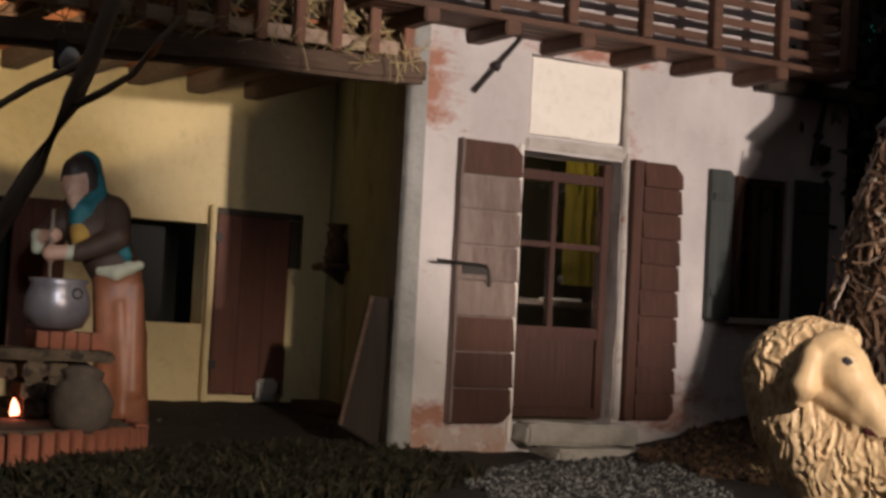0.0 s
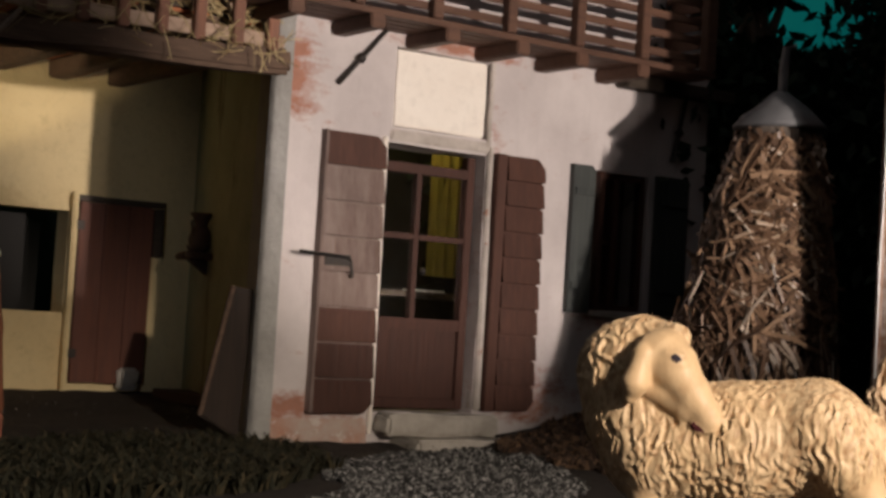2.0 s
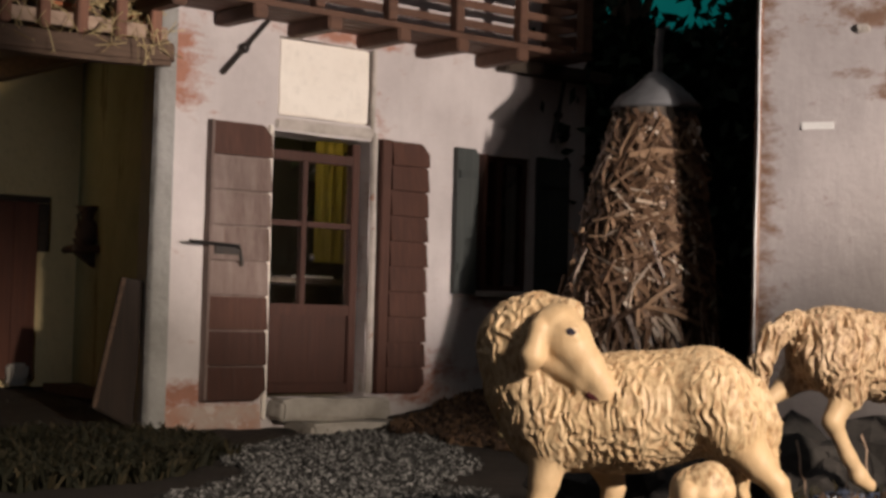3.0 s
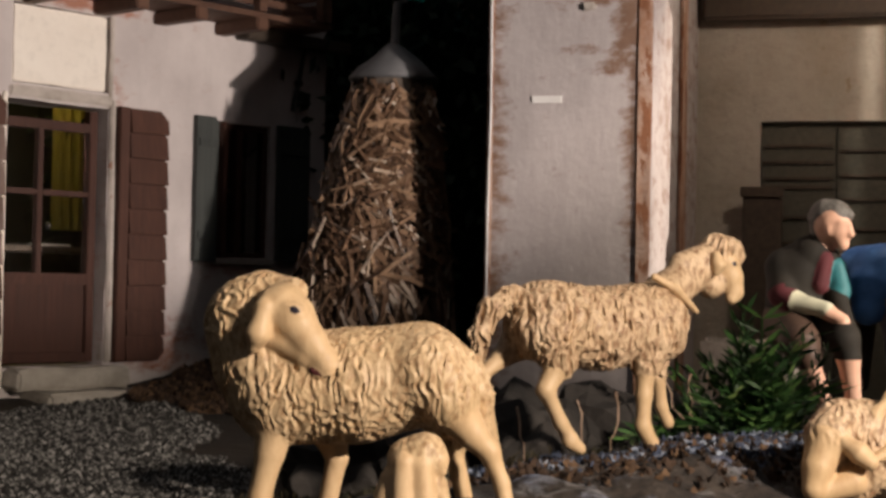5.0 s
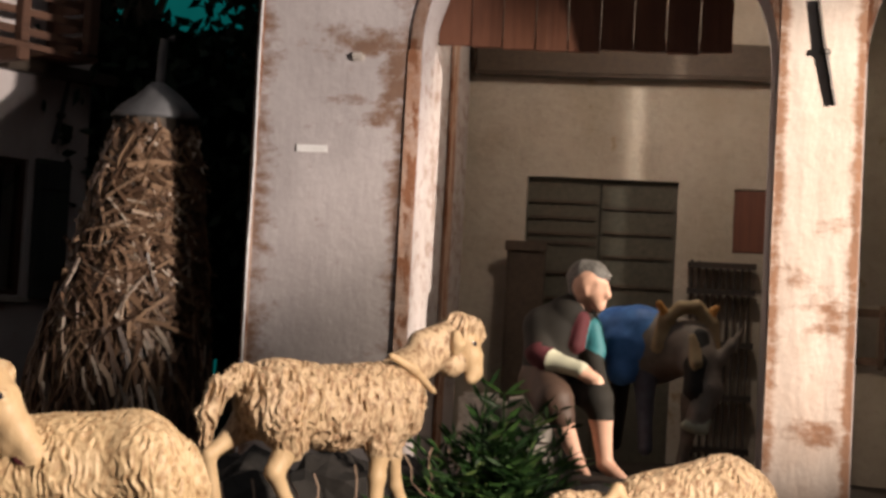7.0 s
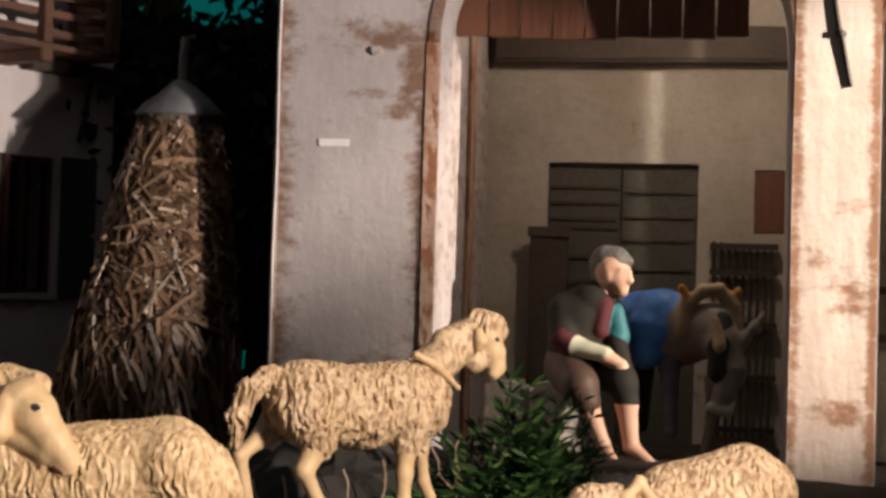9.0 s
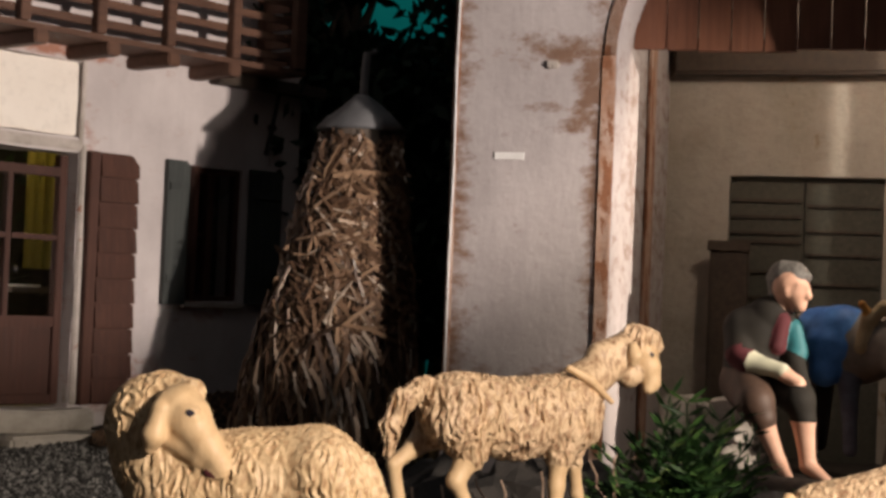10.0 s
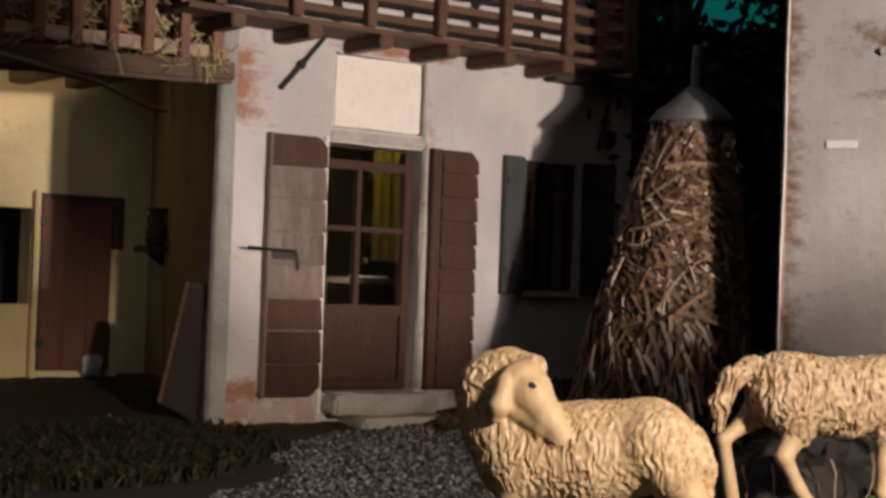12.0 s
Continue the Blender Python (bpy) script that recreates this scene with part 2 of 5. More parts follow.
def fleece(name, light, dark, wash, scale, amount):
    """Cast figure painted cream, with a brown wash left in streaks."""
    n = Nodes(name)
    a, b = n.noise(scale * 0.4, 5, 0.6), n.noise(scale * 6, 4, 0.6, (1, 1, 0.5))
    c = n.mix(n.step(a, 0.3, 0.7), light, dark)
    c = n.mix(n.math("MULTIPLY", n.step(b, 0.44, 0.66), amount), c, wash)
    return n.done(c, 0.5, n.noise(scale * 6, 4, 0.6, (1, 1, 0.4)), 0.35, 0.0008, 0, 0.4)


M["wool"] = fleece("painted_wool", (0.63, 0.47, 0.30), (0.52, 0.37, 0.205), (0.27, 0.145, 0.065), 60, 0.8)
M["face"] = fleece("painted_face", (0.63, 0.455, 0.28), (0.55, 0.38, 0.21), (0.42, 0.26, 0.14), 40, 0.4)
M["wool_pale"] = fleece("pale_painted_wool", (0.62, 0.46, 0.31), (0.50, 0.36, 0.22), (0.22, 0.115, 0.06), 60, 0.95)


def bits(name, stops, rough=0.8):
    n = Nodes(name)
    return n.done(n.ramp(n.island(), stops), rough, n.noise(200, 3, 0.5), 0.3, 0.0005)


M["straw"] = bits("straw", [(0.0, (0.06, 0.034, 0.021)), (0.5, (0.16, 0.094, 0.058)), (0.88, (0.31, 0.20, 0.125)), (1.0, (0.66, 0.56, 0.46))], 0.38)
M["hay"] = bits("hay", [(0.0, (0.16, 0.11, 0.05)), (0.5, (0.34, 0.25, 0.12)), (1.0, (0.52, 0.42, 0.22))], 0.6)
M["moss"] = bits("dry_moss", [(0.0, (0.010, 0.011, 0.005)), (0.6, (0.020, 0.018, 0.008)), (1.0, (0.050, 0.038, 0.018))])
M["mulch"] = bits("brown_mulch", [(0.0, (0.02, 0.012, 0.008)), (0.6, (0.055, 0.032, 0.02)), (1.0, (0.12, 0.07, 0.038))])
M["gravel"] = bits("gravel", [(0.0, (0.012, 0.011, 0.010)), (0.55, (0.05, 0.048, 0.046)), (1.0, (0.30, 0.29, 0.28))])
M["fern"] = bits("fern", [(0.0, (0.010, 0.026, 0.008)), (0.6, (0.026, 0.070, 0.018)), (0.9, (0.09, 0.19, 0.05)), (1.0, (0.26, 0.38, 0.12))], 0.5)
M["leaf_dark"] = bits("dark_leaves", [(0.0, (0.008, 0.014, 0.008)), (1.0, (0.02, 0.035, 0.018))], 0.7)
M["snow_moss"] = bits("grey_blue_moss", [(0.0, (0.012, 0.014, 0.022)), (0.75, (0.05, 0.065, 0.11)), (1.0, (0.30, 0.34, 0.42))])
# a blue lamp's pool on the ground, painted as the flakes' own colour
M["blue_moss"] = bits("blue_moss", [(0.0, (0.01, 0.016, 0.05)), (0.7, (0.03, 0.06, 0.20)), (1.0, (0.14, 0.22, 0.45))])
n = Nodes("courtyard_earth")
g1, g2, g3 = n.noise(5, 6, 0.65), n.noise(60, 6, 0.7), n.noise(26, 7, 0.68)
earth = n.mix(n.math("MULTIPLY", g2, 0.6), n.mix(n.step(g1, 0.35, 0.65), (0.045, 0.034, 0.026), (0.024, 0.019, 0.015)), (0.012, 0.010, 0.008))
# the rise with the sheep: dark painted rock, flocked in pale grey and blue
rx, ry = n.math("MULTIPLY", n.math("ADD", n.axis(0), -0.78), 2.6), n.math("MULTIPLY", n.math("ADD", n.axis(1), -0.46), 4.6)
rise = n.math("POWER", 2.718, n.math("MULTIPLY", n.math("ADD", n.math("POWER", n.math("ABSOLUTE", rx), 4.0), n.math("POWER", n.math("ABSOLUTE", ry), 4.0)), -1.0))
flock = n.mix(n.step(n.noise(8, 4, 0.6), 0.45, 0.60), (0.33, 0.32, 0.32), (0.07, 0.12, 0.27))
rock = n.mix(n.step(g2, 0.4, 0.65), (0.020, 0.018, 0.019), (0.075, 0.060, 0.050))
rock = n.mix(n.step(g3, 0.53, 0.66), rock, flock)
M["earth"] = n.done(n.mix(rise, earth, rock), 0.85, n.math("ADD", g2, n.math("MULTIPLY", g3, 2.0)), 0.9, 0.006)
n = Nodes("glowing_sky")
sky = n.ramp(n.step(n.noise(1.6, 4, 0.6), 0.3, 0.75), [(0, (0.0, 0.05, 0.048)), (0.5, (0.002, 0.13, 0.12)), (1, (0.01, 0.20, 0.17))])
n.done(sky, 1.0)
# the backdrop's light is put in as a weak glow of its own
n.t.links.new(sky, n.b.inputs["Emission Color"])
n.b.inputs["Emission Strength"].default_value = 0.5
M["sky"] = n.mat
# near-black paint that puts the shade behind openings into the wall colour
M["shade_black"] = paint("shade_black_paint", (0.03, 0.028, 0.026), (0.022, 0.02, 0.02), 4, 0.9)
n = Nodes("window_glass")
n.b.inputs["Transmission Weight"].default_value = 1.0
M["glass"] = n.done((0.9, 0.92, 0.92), 0.03, None, 0, 0, 0, 0.5)
n = Nodes("ember")
n.b.inputs["Emission Color"].default_value, n.b.inputs["Emission Strength"].default_value = (1.0, 0.22, 0.12, 1), 12
M["ember"] = n.done((0.5, 0.05, 0.02), 0.9)

# ---- building helpers ----
ORIGIN = {}


def thing(name, at, label, category, group="", kind=""):
    ob = new(name)
    ob.empty_display_size = 0.02
    ob.location = at
    ORIGIN[ob] = Vector(at)
    return tagged(ob, label, category, group, kind)


def part(name, bm, material, parent=None, label="", smooth=False, m=None):
    """Links a bmesh, given in world places, as one mesh under a thing or a part."""
    if m is not None:
        bmesh.ops.transform(bm, matrix=m, verts=bm.verts)
    base = ORIGIN.get(parent, Vector())
    if parent is not None:
        bmesh.ops.translate(bm, vec=-base, verts=bm.verts)
    me = bpy.data.meshes.new(name)
    bm.to_mesh(me)
    bm.free()
    if smooth:
        me.shade_smooth()
    me.materials.append(M[material])
    ob = new(name, me)
    if parent is not None:
        ob.parent = parent
    ORIGIN[ob] = base
    return tagged(ob, label)


def solid(name, bm, material, label, category, group="", kind="", smooth=False, m=None):
    """A top-level thing of one mesh."""
    ob = part(name, bm, material, None, "", smooth, m)
    return tagged(ob, label, category, group, kind)


def box(x0, x1, y0, y1, z0, z1, bevel=0.0, jitter=0.0, bm=None):
    bm = bm or bmesh.new()
    made = bmesh.ops.create_cube(bm, size=1)["verts"]
    for v in made:
        v.co = Vector((x0 + (x1 - x0) * (v.co.x + 0.5), y0 + (y1 - y0) * (v.co.y + 0.5), z0 + (z1 - z0) * (v.co.z + 0.5)))
        if jitter:
            v.co += Vector([random.uniform(-jitter, jitter) for _ in range(3)])
    if bevel:
        some = set(made)
        bmesh.ops.bevel(bm, geom=[e for e in bm.edges if e.verts[0] in some], offset=bevel, segments=2, affect="EDGES")
    return bm


def prism(points, depth, axis="y", at=0.0, bevel=0.0):
    """A flat outline (u, z) pushed along an axis from at to at + depth."""
    bm = bmesh.new()
    put = (lambda u, z, d: (u, d, z)) if axis == "y" else (lambda u, z, d: (d, u, z)) if axis == "x" else (lambda u, z, d: (u, z, d))
    vs = [bm.verts.new(put(u, z, at)) for u, z in points]
    f = bm.faces.new(vs)
    new_bits = bmesh.ops.extrude_face_region(bm, geom=[f])["geom"]
    shift = put(0, 0, depth)
    bmesh.ops.translate(bm, vec=shift, verts=[g for g in new_bits if isinstance(g, bmesh.types.BMVert)])
    bmesh.ops.recalc_face_normals(bm, faces=bm.faces)
    if bevel:
        bmesh.ops.bevel(bm, geom=list(bm.edges), offset=bevel, segments=2, affect="EDGES")
    return bm


def tube(points, radii, sides=8, bm=None, flat=1.0):
    bm = bm or bmesh.new()
    pts = [Vector(p) for p in points]
    radii = radii if isinstance(radii, (list, tuple)) else [radii] * len(pts)
    rings = []
    for k, p in enumerate(pts):
        way = (pts[min(k + 1, len(pts) - 1)] - pts[max(k - 1, 0)]).normalized()
        a = way.cross(Vector((0, 0, 1)) if abs(way.z) < 0.9 else Vector((1, 0, 0))).normalized()
        b = way.cross(a)
        rings.append([bm.verts.new(p + radii[k] * (math.cos(q) * a + flat * math.sin(q) * b)) for q in (2 * math.pi * s / sides for s in range(sides))])
    for r0, r1 in zip(rings, rings[1:]):
        for s in range(sides):
            bm.faces.new((r0[s], r0[(s + 1) % sides], r1[(s + 1) % sides], r1[s]))
    bm.faces.new(rings[0][::-1])
    bm.faces.new(rings[-1])
    return bm


def lathe(profile, at=(0, 0, 0), sides=24, bm=None):
    bm = bm or bmesh.new()
    rings = [[bm.verts.new((at[0] + r * math.cos(2 * math.pi * s / sides), at[1] + r * math.sin(2 * math.pi * s / sides), at[2] + z)) for s in range(sides)] for r, z in profile]
    for r0, r1 in zip(rings, rings[1:]):
        for s in range(sides):
            bm.faces.new((r0[s], r0[(s + 1) % sides], r1[(s + 1) % sides], r1[s]))
    bm.faces.new(rings[0][::-1])
    bm.faces.new(rings[-1])
    return bm


def rough(bm, amount, size, cut=0):
    """Makes a surface uneven; cut: how often it is divided first."""
    if cut:
        bmesh.ops.subdivide_edges(bm, edges=list(bm.edges), cuts=cut, use_grid_fill=True)
    for v in bm.verts:
        v.co += amount * noise.noise_vector(v.co * size)
    return bm


def stuff(name, verts, faces, material, label, category, parent=None):
    me = bpy.data.meshes.new(name)
    me.from_pydata(verts, [], faces)
    me.materials.append(M[material])
    ob = new(name, me)
    if parent is not None:
        ob.parent = parent
        me.transform(Matrix.Translation(-ORIGIN[parent]))
        return tagged(ob, label, kind="stuff")
    return tagged(ob, label, category, kind="stuff")


# ---- the plan ----
FRONT = 1.584                      # the facade's plane, y
CORNER = (0.893, FRONT)            # the facade's open corner
INNER = (1.037, 2.06)              # where the porch's side wall meets its back wall
ARC = Matrix(((0.438, 0.899, 0, 1.7055 * 0.899), (-0.899, 0.438, 0, 1.7055 * 0.438), (0, 0, 1, 0), (0, 0, 0, 1)))  # stable: along, deep, up
BACK = 0.449                       # depth of the stable's back wall


def ground_z(x, y):
    z = -0.045 + 0.03 * max(0.0, min(1.0, (y - 1.5) / 0.5))
    d = math.hypot(max(0.0, abs(x - 0.68) - 0.22), (y - 0.42) * 1.05)
    z += 0.05 * math.exp(-((d / 0.17) ** 2))
    z += 0.012 * math.exp(-(((x - 0.80) / 0.18) ** 2 + ((y - 0.46) / 0.15) ** 2))
    z += 0.055 * math.exp(-(((x - 1.42) / 0.17) ** 2 + ((y - 1.50) / 0.12) ** 2))
    z += 0.02 * math.exp(-(((x - 1.5) / 0.3) ** 2 + ((y - 0.75) / 0.25) ** 2))
    near = math.exp(-(((x - 0.78) / 0.32) ** 4 + ((y - 0.46) / 0.17) ** 4))
    z += near * (0.007 * noise.noise(Vector((x * 26, y * 26, 5))) + 0.004 * noise.noise(Vector((x * 60, y * 60, 8))))
    return z + 0.004 * noise.noise(Vector((x * 9, y * 9, 0))) + 0.002 * noise.noise(Vector((x * 40, y * 40, 3)))


def sheet():
    xs = [-6, -4, -2.5, -1.5, -0.8, -0.4] + list(np.arange(-0.2, 0.4, 0.02)) + list(np.arange(0.4, 1.2, 0.007)) + list(np.arange(1.2, 2.6, 0.02)) + [2.8, 3.2, 4, 5, 6]
    ys = [-6, -4, -2.5, -1.5, -0.8, -0.4] + list(np.arange(-0.2, 0.25, 0.02)) + list(np.arange(0.25, 0.75, 0.007)) + list(np.arange(0.75, 2.6, 0.02)) + [2.8, 3.2, 4, 5, 6]
    verts = [(x, y, ground_z(x, y)) for y in ys for x in xs]
    n = len(xs)
    return verts, [(j * n + i, j * n + i + 1, (j + 1) * n + i + 1, (j + 1) * n + i) for j in range(len(ys) - 1) for i in range(n - 1)]


me = bpy.data.meshes.new("ground")
me.from_pydata(*sheet()[:1], [], sheet()[1])
me.shade_smooth()
me.materials.append(M["earth"])
tagged(new("ground", me), "dark trodden earth of the miniature courtyard", "ground", kind="structure")

# the hall round the model
for name, b in (("wall_hall_east", (5.9, 6.0, -6, 6, -0.3, 3.2)), ("wall_hall_west", (-6.0, -5.9, -6, 6, -0.3, 3.2)), ("wall_hall_north", (-5.9, 5.9, 5.9, 6.0, -0.3, 3.2)), ("wall_hall_south", (-5.9, 5.9, -6.0, -5.9, -0.3, 3.2))):
    solid(name, box(*b), "shade_black", "plain dark wall of the hall", "wall", kind="structure")
sky_bm = bmesh.new()
mid, side = Vector((0.74, 0.67, 0)), Vector((0.67, -0.74, 0))
sky_bm.faces.new([sky_bm.verts.new(mid * 3.3 + side * a + Vector((0, 0, b))) for a, b in ((-2.4, -0.05), (2.4, -0.05), (2.4, 2.4), (-2.4, 2.4))])
solid("backdrop", sky_bm, "sky", "painted teal evening sky behind the model, glowing by itself", "backdrop", kind="structure")


def wall_with_holes(x0, x1, z0, z1, holes, y0, y1):
    """A wall along x, cut by upright holes (x0, x1, z0, z1)."""
    xs = sorted({x0, x1, *[h[0] for h in holes], *[h[1] for h in holes]})
    zs = sorted({z0, z1, *[h[2] for h in holes], *[h[3] for h in holes]})
    bm = bmesh.new()
    keep = {}
    for i in range(len(xs) - 1):
        for j in range(len(zs) - 1):
            cx, cz = (xs[i] + xs[i + 1]) / 2, (zs[j] + zs[j + 1]) / 2
            if not any(h[0] < cx < h[1] and h[2] < cz < h[3] for h in holes):
                keep[i, j] = True
    verts = {}

    def v(i, j, k):
        if (i, j, k) not in verts:
            verts[i, j, k] = bm.verts.new((xs[i], (y0, y1)[k], zs[j]))
        return verts[i, j, k]

    for i, j in keep:
        bm.faces.new((v(i, j, 0), v(i + 1, j, 0), v(i + 1, j + 1, 0), v(i, j + 1, 0)))
        bm.faces.new((v(i, j, 1), v(i, j + 1, 1), v(i + 1, j + 1, 1), v(i + 1, j, 1)))
        for di, dj, a, b in ((-1, 0, (0, 0), (0, 1)), (1, 0, (1, 1), (1, 0)), (0, -1, (1, 0), (0, 0)), (0, 1, (0, 1), (1, 1))):
            if (i + di, j + dj) not in keep:
                bm.faces.new((v(i + a[0], j + a[1], 0), v(i + b[0], j + b[1], 0), v(i + b[0], j + b[1], 1), v(i + a[0], j + a[1], 1)))
    bmesh.ops.recalc_face_normals(bm, faces=bm.faces)
    return bm


# ---- the house ----
DOOR, WINDOW, NICHE = (1.047, 1.196, -0.004, 0.318), (1.376, 1.470, 0.136, 0.319), (1.054, 1.196, 0.338, 0.434)
bm = wall_with_holes(0.909, 1.575, -0.08, 0.85, [DOOR, WINDOW, NICHE], FRONT, FRONT + 0.05)
bm = rough(bm, 0.0015, 25, 6)
solid("wall_facade", bm, "facade", "pinkish white plastered house facade with worn red patches", "wall", kind="structure")
solid("wall_facade_foot", rough(box(0.903, 1.04, FRONT - 0.006, FRONT - 0.001, -0.08, -0.012, 0.002), 0.003, 60, 4), "foot", "worn brick-red foot of the facade", "wall", kind="structure")
# the porch's side wall, skewed, with a rounded open corner
d = Vector((INNER[0] - CORNER[0], INNER[1] - CORNER[1], 0)).normalized()
o = Vector((d.y, -d.x, 0))
bm = bmesh.new()
plan = [Vector((*CORNER, 0)) - o * 0.004 + d * 0.03, Vector((*CORNER, 0)) + o * 0.014 + d * 0.03, Vector((*CORNER, 0)) + o * 0.014 + d * 0.062, Vector((*CORNER, 0)) + o * 0.04 + d * 0.062, Vector((*INNER, 0)) + o * 0.04 + d * 0.05, Vector((*INNER, 0)) + d * 0.05 - o * 0.004]
bm = prism([(p.x, p.y) for p in plan], 0.93, "z", -0.08, 0.004)
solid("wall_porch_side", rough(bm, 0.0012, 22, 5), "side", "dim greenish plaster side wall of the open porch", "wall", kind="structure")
cc = Vector((*CORNER, 0))
plan = [cc - o * 0.0065 + d * 0.008, cc - o * 0.002 + d * 0.0005, cc + o * 0.004 - d * 0.0015, cc + o * 0.017 - d * 0.0035, cc + o * 0.017 + d * 0.06, cc - o * 0.0065 + d * 0.062]
solid("wall_corner", rough(prism([(q.x, q.y) for q in plan], 0.93, "z", -0.08, 0.001), 0.0018, 30, 4), "corner", "worn plaster corner of the house, greyed for its shade", "wall", kind="structure")
bm = wall_with_holes(0.15, 1.04, -0.08, 0.85, [(0.734, 0.846, 0.09, 0.229), (0.50, 0.644, 0.02, 0.2435)], 2.06, 2.10)
solid("wall_porch_back", rough(bm, 0.0012, 22, 4), "yellow", "ochre yellow plaster back wall of the porch", "wall", kind="structure")
solid("wall_porch_niche", box(0.45, 0.90, 2.20, 2.22, -0.08, 0.3), "shade_black", "near-black backing for the shade behind the porch openings", "wall", kind="structure")
solid("wall_porch_end", box(0.13, 0.15, 1.55, 2.10, -0.08, 0.85), "yellow", "ochre end wall of the porch", "wall", kind="structure")
# the room behind the facade
solid("floor_room", box(0.96, 1.575, FRONT + 0.05, 2.0, -0.02, -0.006), "door", "dark floor inside the house", "floor", kind="structure")
solid("ceiling_room", box(1.06, 1.575, FRONT + 0.05, 2.05, 0.455, 0.47), "dark_beam", "dark ceiling inside the house", "ceiling", kind="structure")
solid("wall_room_back", box(1.05, 1.575, 2.0, 2.02, -0.08, 0.455), "shade_black", "wall inside the house, painted near-black for the room's shade", "wall", kind="structure")
solid("wall_house_end", box(1.560, 1.575, FRONT + 0.052, 2.02, -0.08, 0.85), "dark_shutter", "dark end wall of the house", "wall", kind="structure")
# added screen: keeps the lamp and lit curtain out of the window
solid("wall_room_partition", box(1.3735, 1.3755, FRONT + 0.051, 1.999, -0.005, 0.454), "shade_black", "added dark partition hiding the lit curtain from the window", "wall", kind="structure")
solid("roof_slab", box(0.15, 1.575, FRONT + 0.06, 2.1, 0.86, 0.88), "dark_beam", "dark roof slab over the house", "roof", kind="structure")

# ---- on the facade ----
panel = thing("wall_panel", (1.125, FRONT, 0.34), "bright cream plaster panel set over the house door", "wall panel")
part("panel_face", rough(box(1.056, 1.194, FRONT + 0.004, FRONT + 0.03, 0.34, 0.433, 0.002), 0.001, 40, 4), "sign", panel)
part("frame_edge", rough(box(1.1945, 1.2005, FRONT - 0.003, FRONT + 0.002, 0.333, 0.437, 0.001), 0.0012, 80, 3), "trim", panel, "dark worn edge strip")
part("frame_edge", rough(box(1.050, 1.2005, FRONT - 0.004, FRONT + 0.002, 0.321, 0.3345, 0.002), 0.0014, 80, 3), "trim", panel, "chipped plaster lintel")


def shutter(x0, x1, z0, z1, material, y, rows, label, round_right, group):
    s = thing("door_shutter", ((x0 + x1) / 2, y, z0), label, "shutter", group)
    r = 0.012
    out = [(x0, z0), (x1 - r, z0), (x1, z0 + r), (x1, z1 - r), (x1 - 0.3 * r, z1 - 0.3 * r), (x1 - r, z1), (x0, z1)]
    part("backing", prism(out, 0.006, "y", y - 0.004), material, s)
    edge = x0 + 0.017 if round_right else x0 + 0.003
    part("edge_batten", box(x0, x0 + (0.015 if round_right else 0.004), y - 0.012, y - 0.004, z0, z1, 0.001), material, s)
    step_z = (z1 - z0) / rows
    for k in range(rows):
        a, b = z0 + k * step_z + 0.0012, z0 + (k + 1) * step_z - 0.0012
        cut = r if k in (0, rows - 1) else 0
        pts = [(edge, a), (x1 - (cut if k == 0 else 0) - 0.001, a), (x1 - 0.001, a + (cut if k == 0 else 0)), (x1 - 0.001, b - (cut if k == rows - 1 else 0)), (x1 - 0.001 - (cut if k == rows - 1 else 0), b), (edge, b)]
        clean = [p for i, p in enumerate(pts) if p != pts[i - 1]]
        bm = rough(prism(clean, 0.0055, "y", y - 0.0095), 0.0008, 60)
        for v in bm.verts:
            v.co.y -= 0.0035 * (b - v.co.z) / (b - a)
        # lowest planks take darker wood for the shadow across the shutter's foot
        part("plank", bm, material if material == "shutter" else ("door", "door", "shutter", "shutter_worn", "shutter_worn", "shutter_worn", "shutter_worn", "shutter")[k], s)
    return s


left = shutter(0.956, 1.041, -0.007, 0.323, "shutter_worn", FRONT - 0.001, 8, "reddish brown plank door shutter, greyed in the middle, shadow-dark planks below, opened flat", False, "door shutters")
plate = part("latch_plate", box(0.963, 0.998, FRONT - 0.015, FRONT - 0.010, 0.165, 0.178, 0.001), "iron", left, "iron plate")
part("latch_bar", tube([(0.925, FRONT - 0.022, 0.178), (0.99, FRONT - 0.016, 0.176), (0.998, FRONT - 0.014, 0.172), (1.0, FRONT - 0.016, 0.152)], 0.0022, 6), "iron", plate, "grey iron bolt")
shutter(1.206, 1.284, 0.0, 0.322, "shutter", FRONT - 0.001, 10, "red-brown plank door shutter with rounded corners, opened on the wall", True, "door shutters")

door = thing("house_door", (1.12, FRONT + 0.02, 0.0), "closed brown wooden house door with a four-pane glazed upper half", "door")
Y = FRONT + 0.018
part("stile", box(1.049, 1.057, Y, Y + 0.014, 0.0, 0.315, 0.001), "door", door)
part("stile", box(1.182, 1.194, Y, Y + 0.014, 0.0, 0.315, 0.001), "door", door)
part("rail", box(1.057, 1.182, Y, Y + 0.014, 0.287, 0.299, 0.001), "door", door)
part("rail", box(1.057, 1.182, Y, Y + 0.014, 0.096, 0.110, 0.001), "door", door)
part("rail", box(1.057, 1.182, Y, Y + 0.014, 0.0, 0.012, 0.001), "door", door)
lower = part("panel", box(1.057, 1.182, Y + 0.005, Y + 0.012, 0.012, 0.096, 0.001), "door", door)
part("glazing_bar", box(1.107, 1.115, Y + 0.001, Y + 0.012, 0.110, 0.287, 0.001), "door", door)
for a, b in ((1.057, 1.107), (1.115, 1.182)):
    part("glazing_bar", box(a, b, Y + 0.001, Y + 0.012, 0.206, 0.213, 0.001), "door", door)
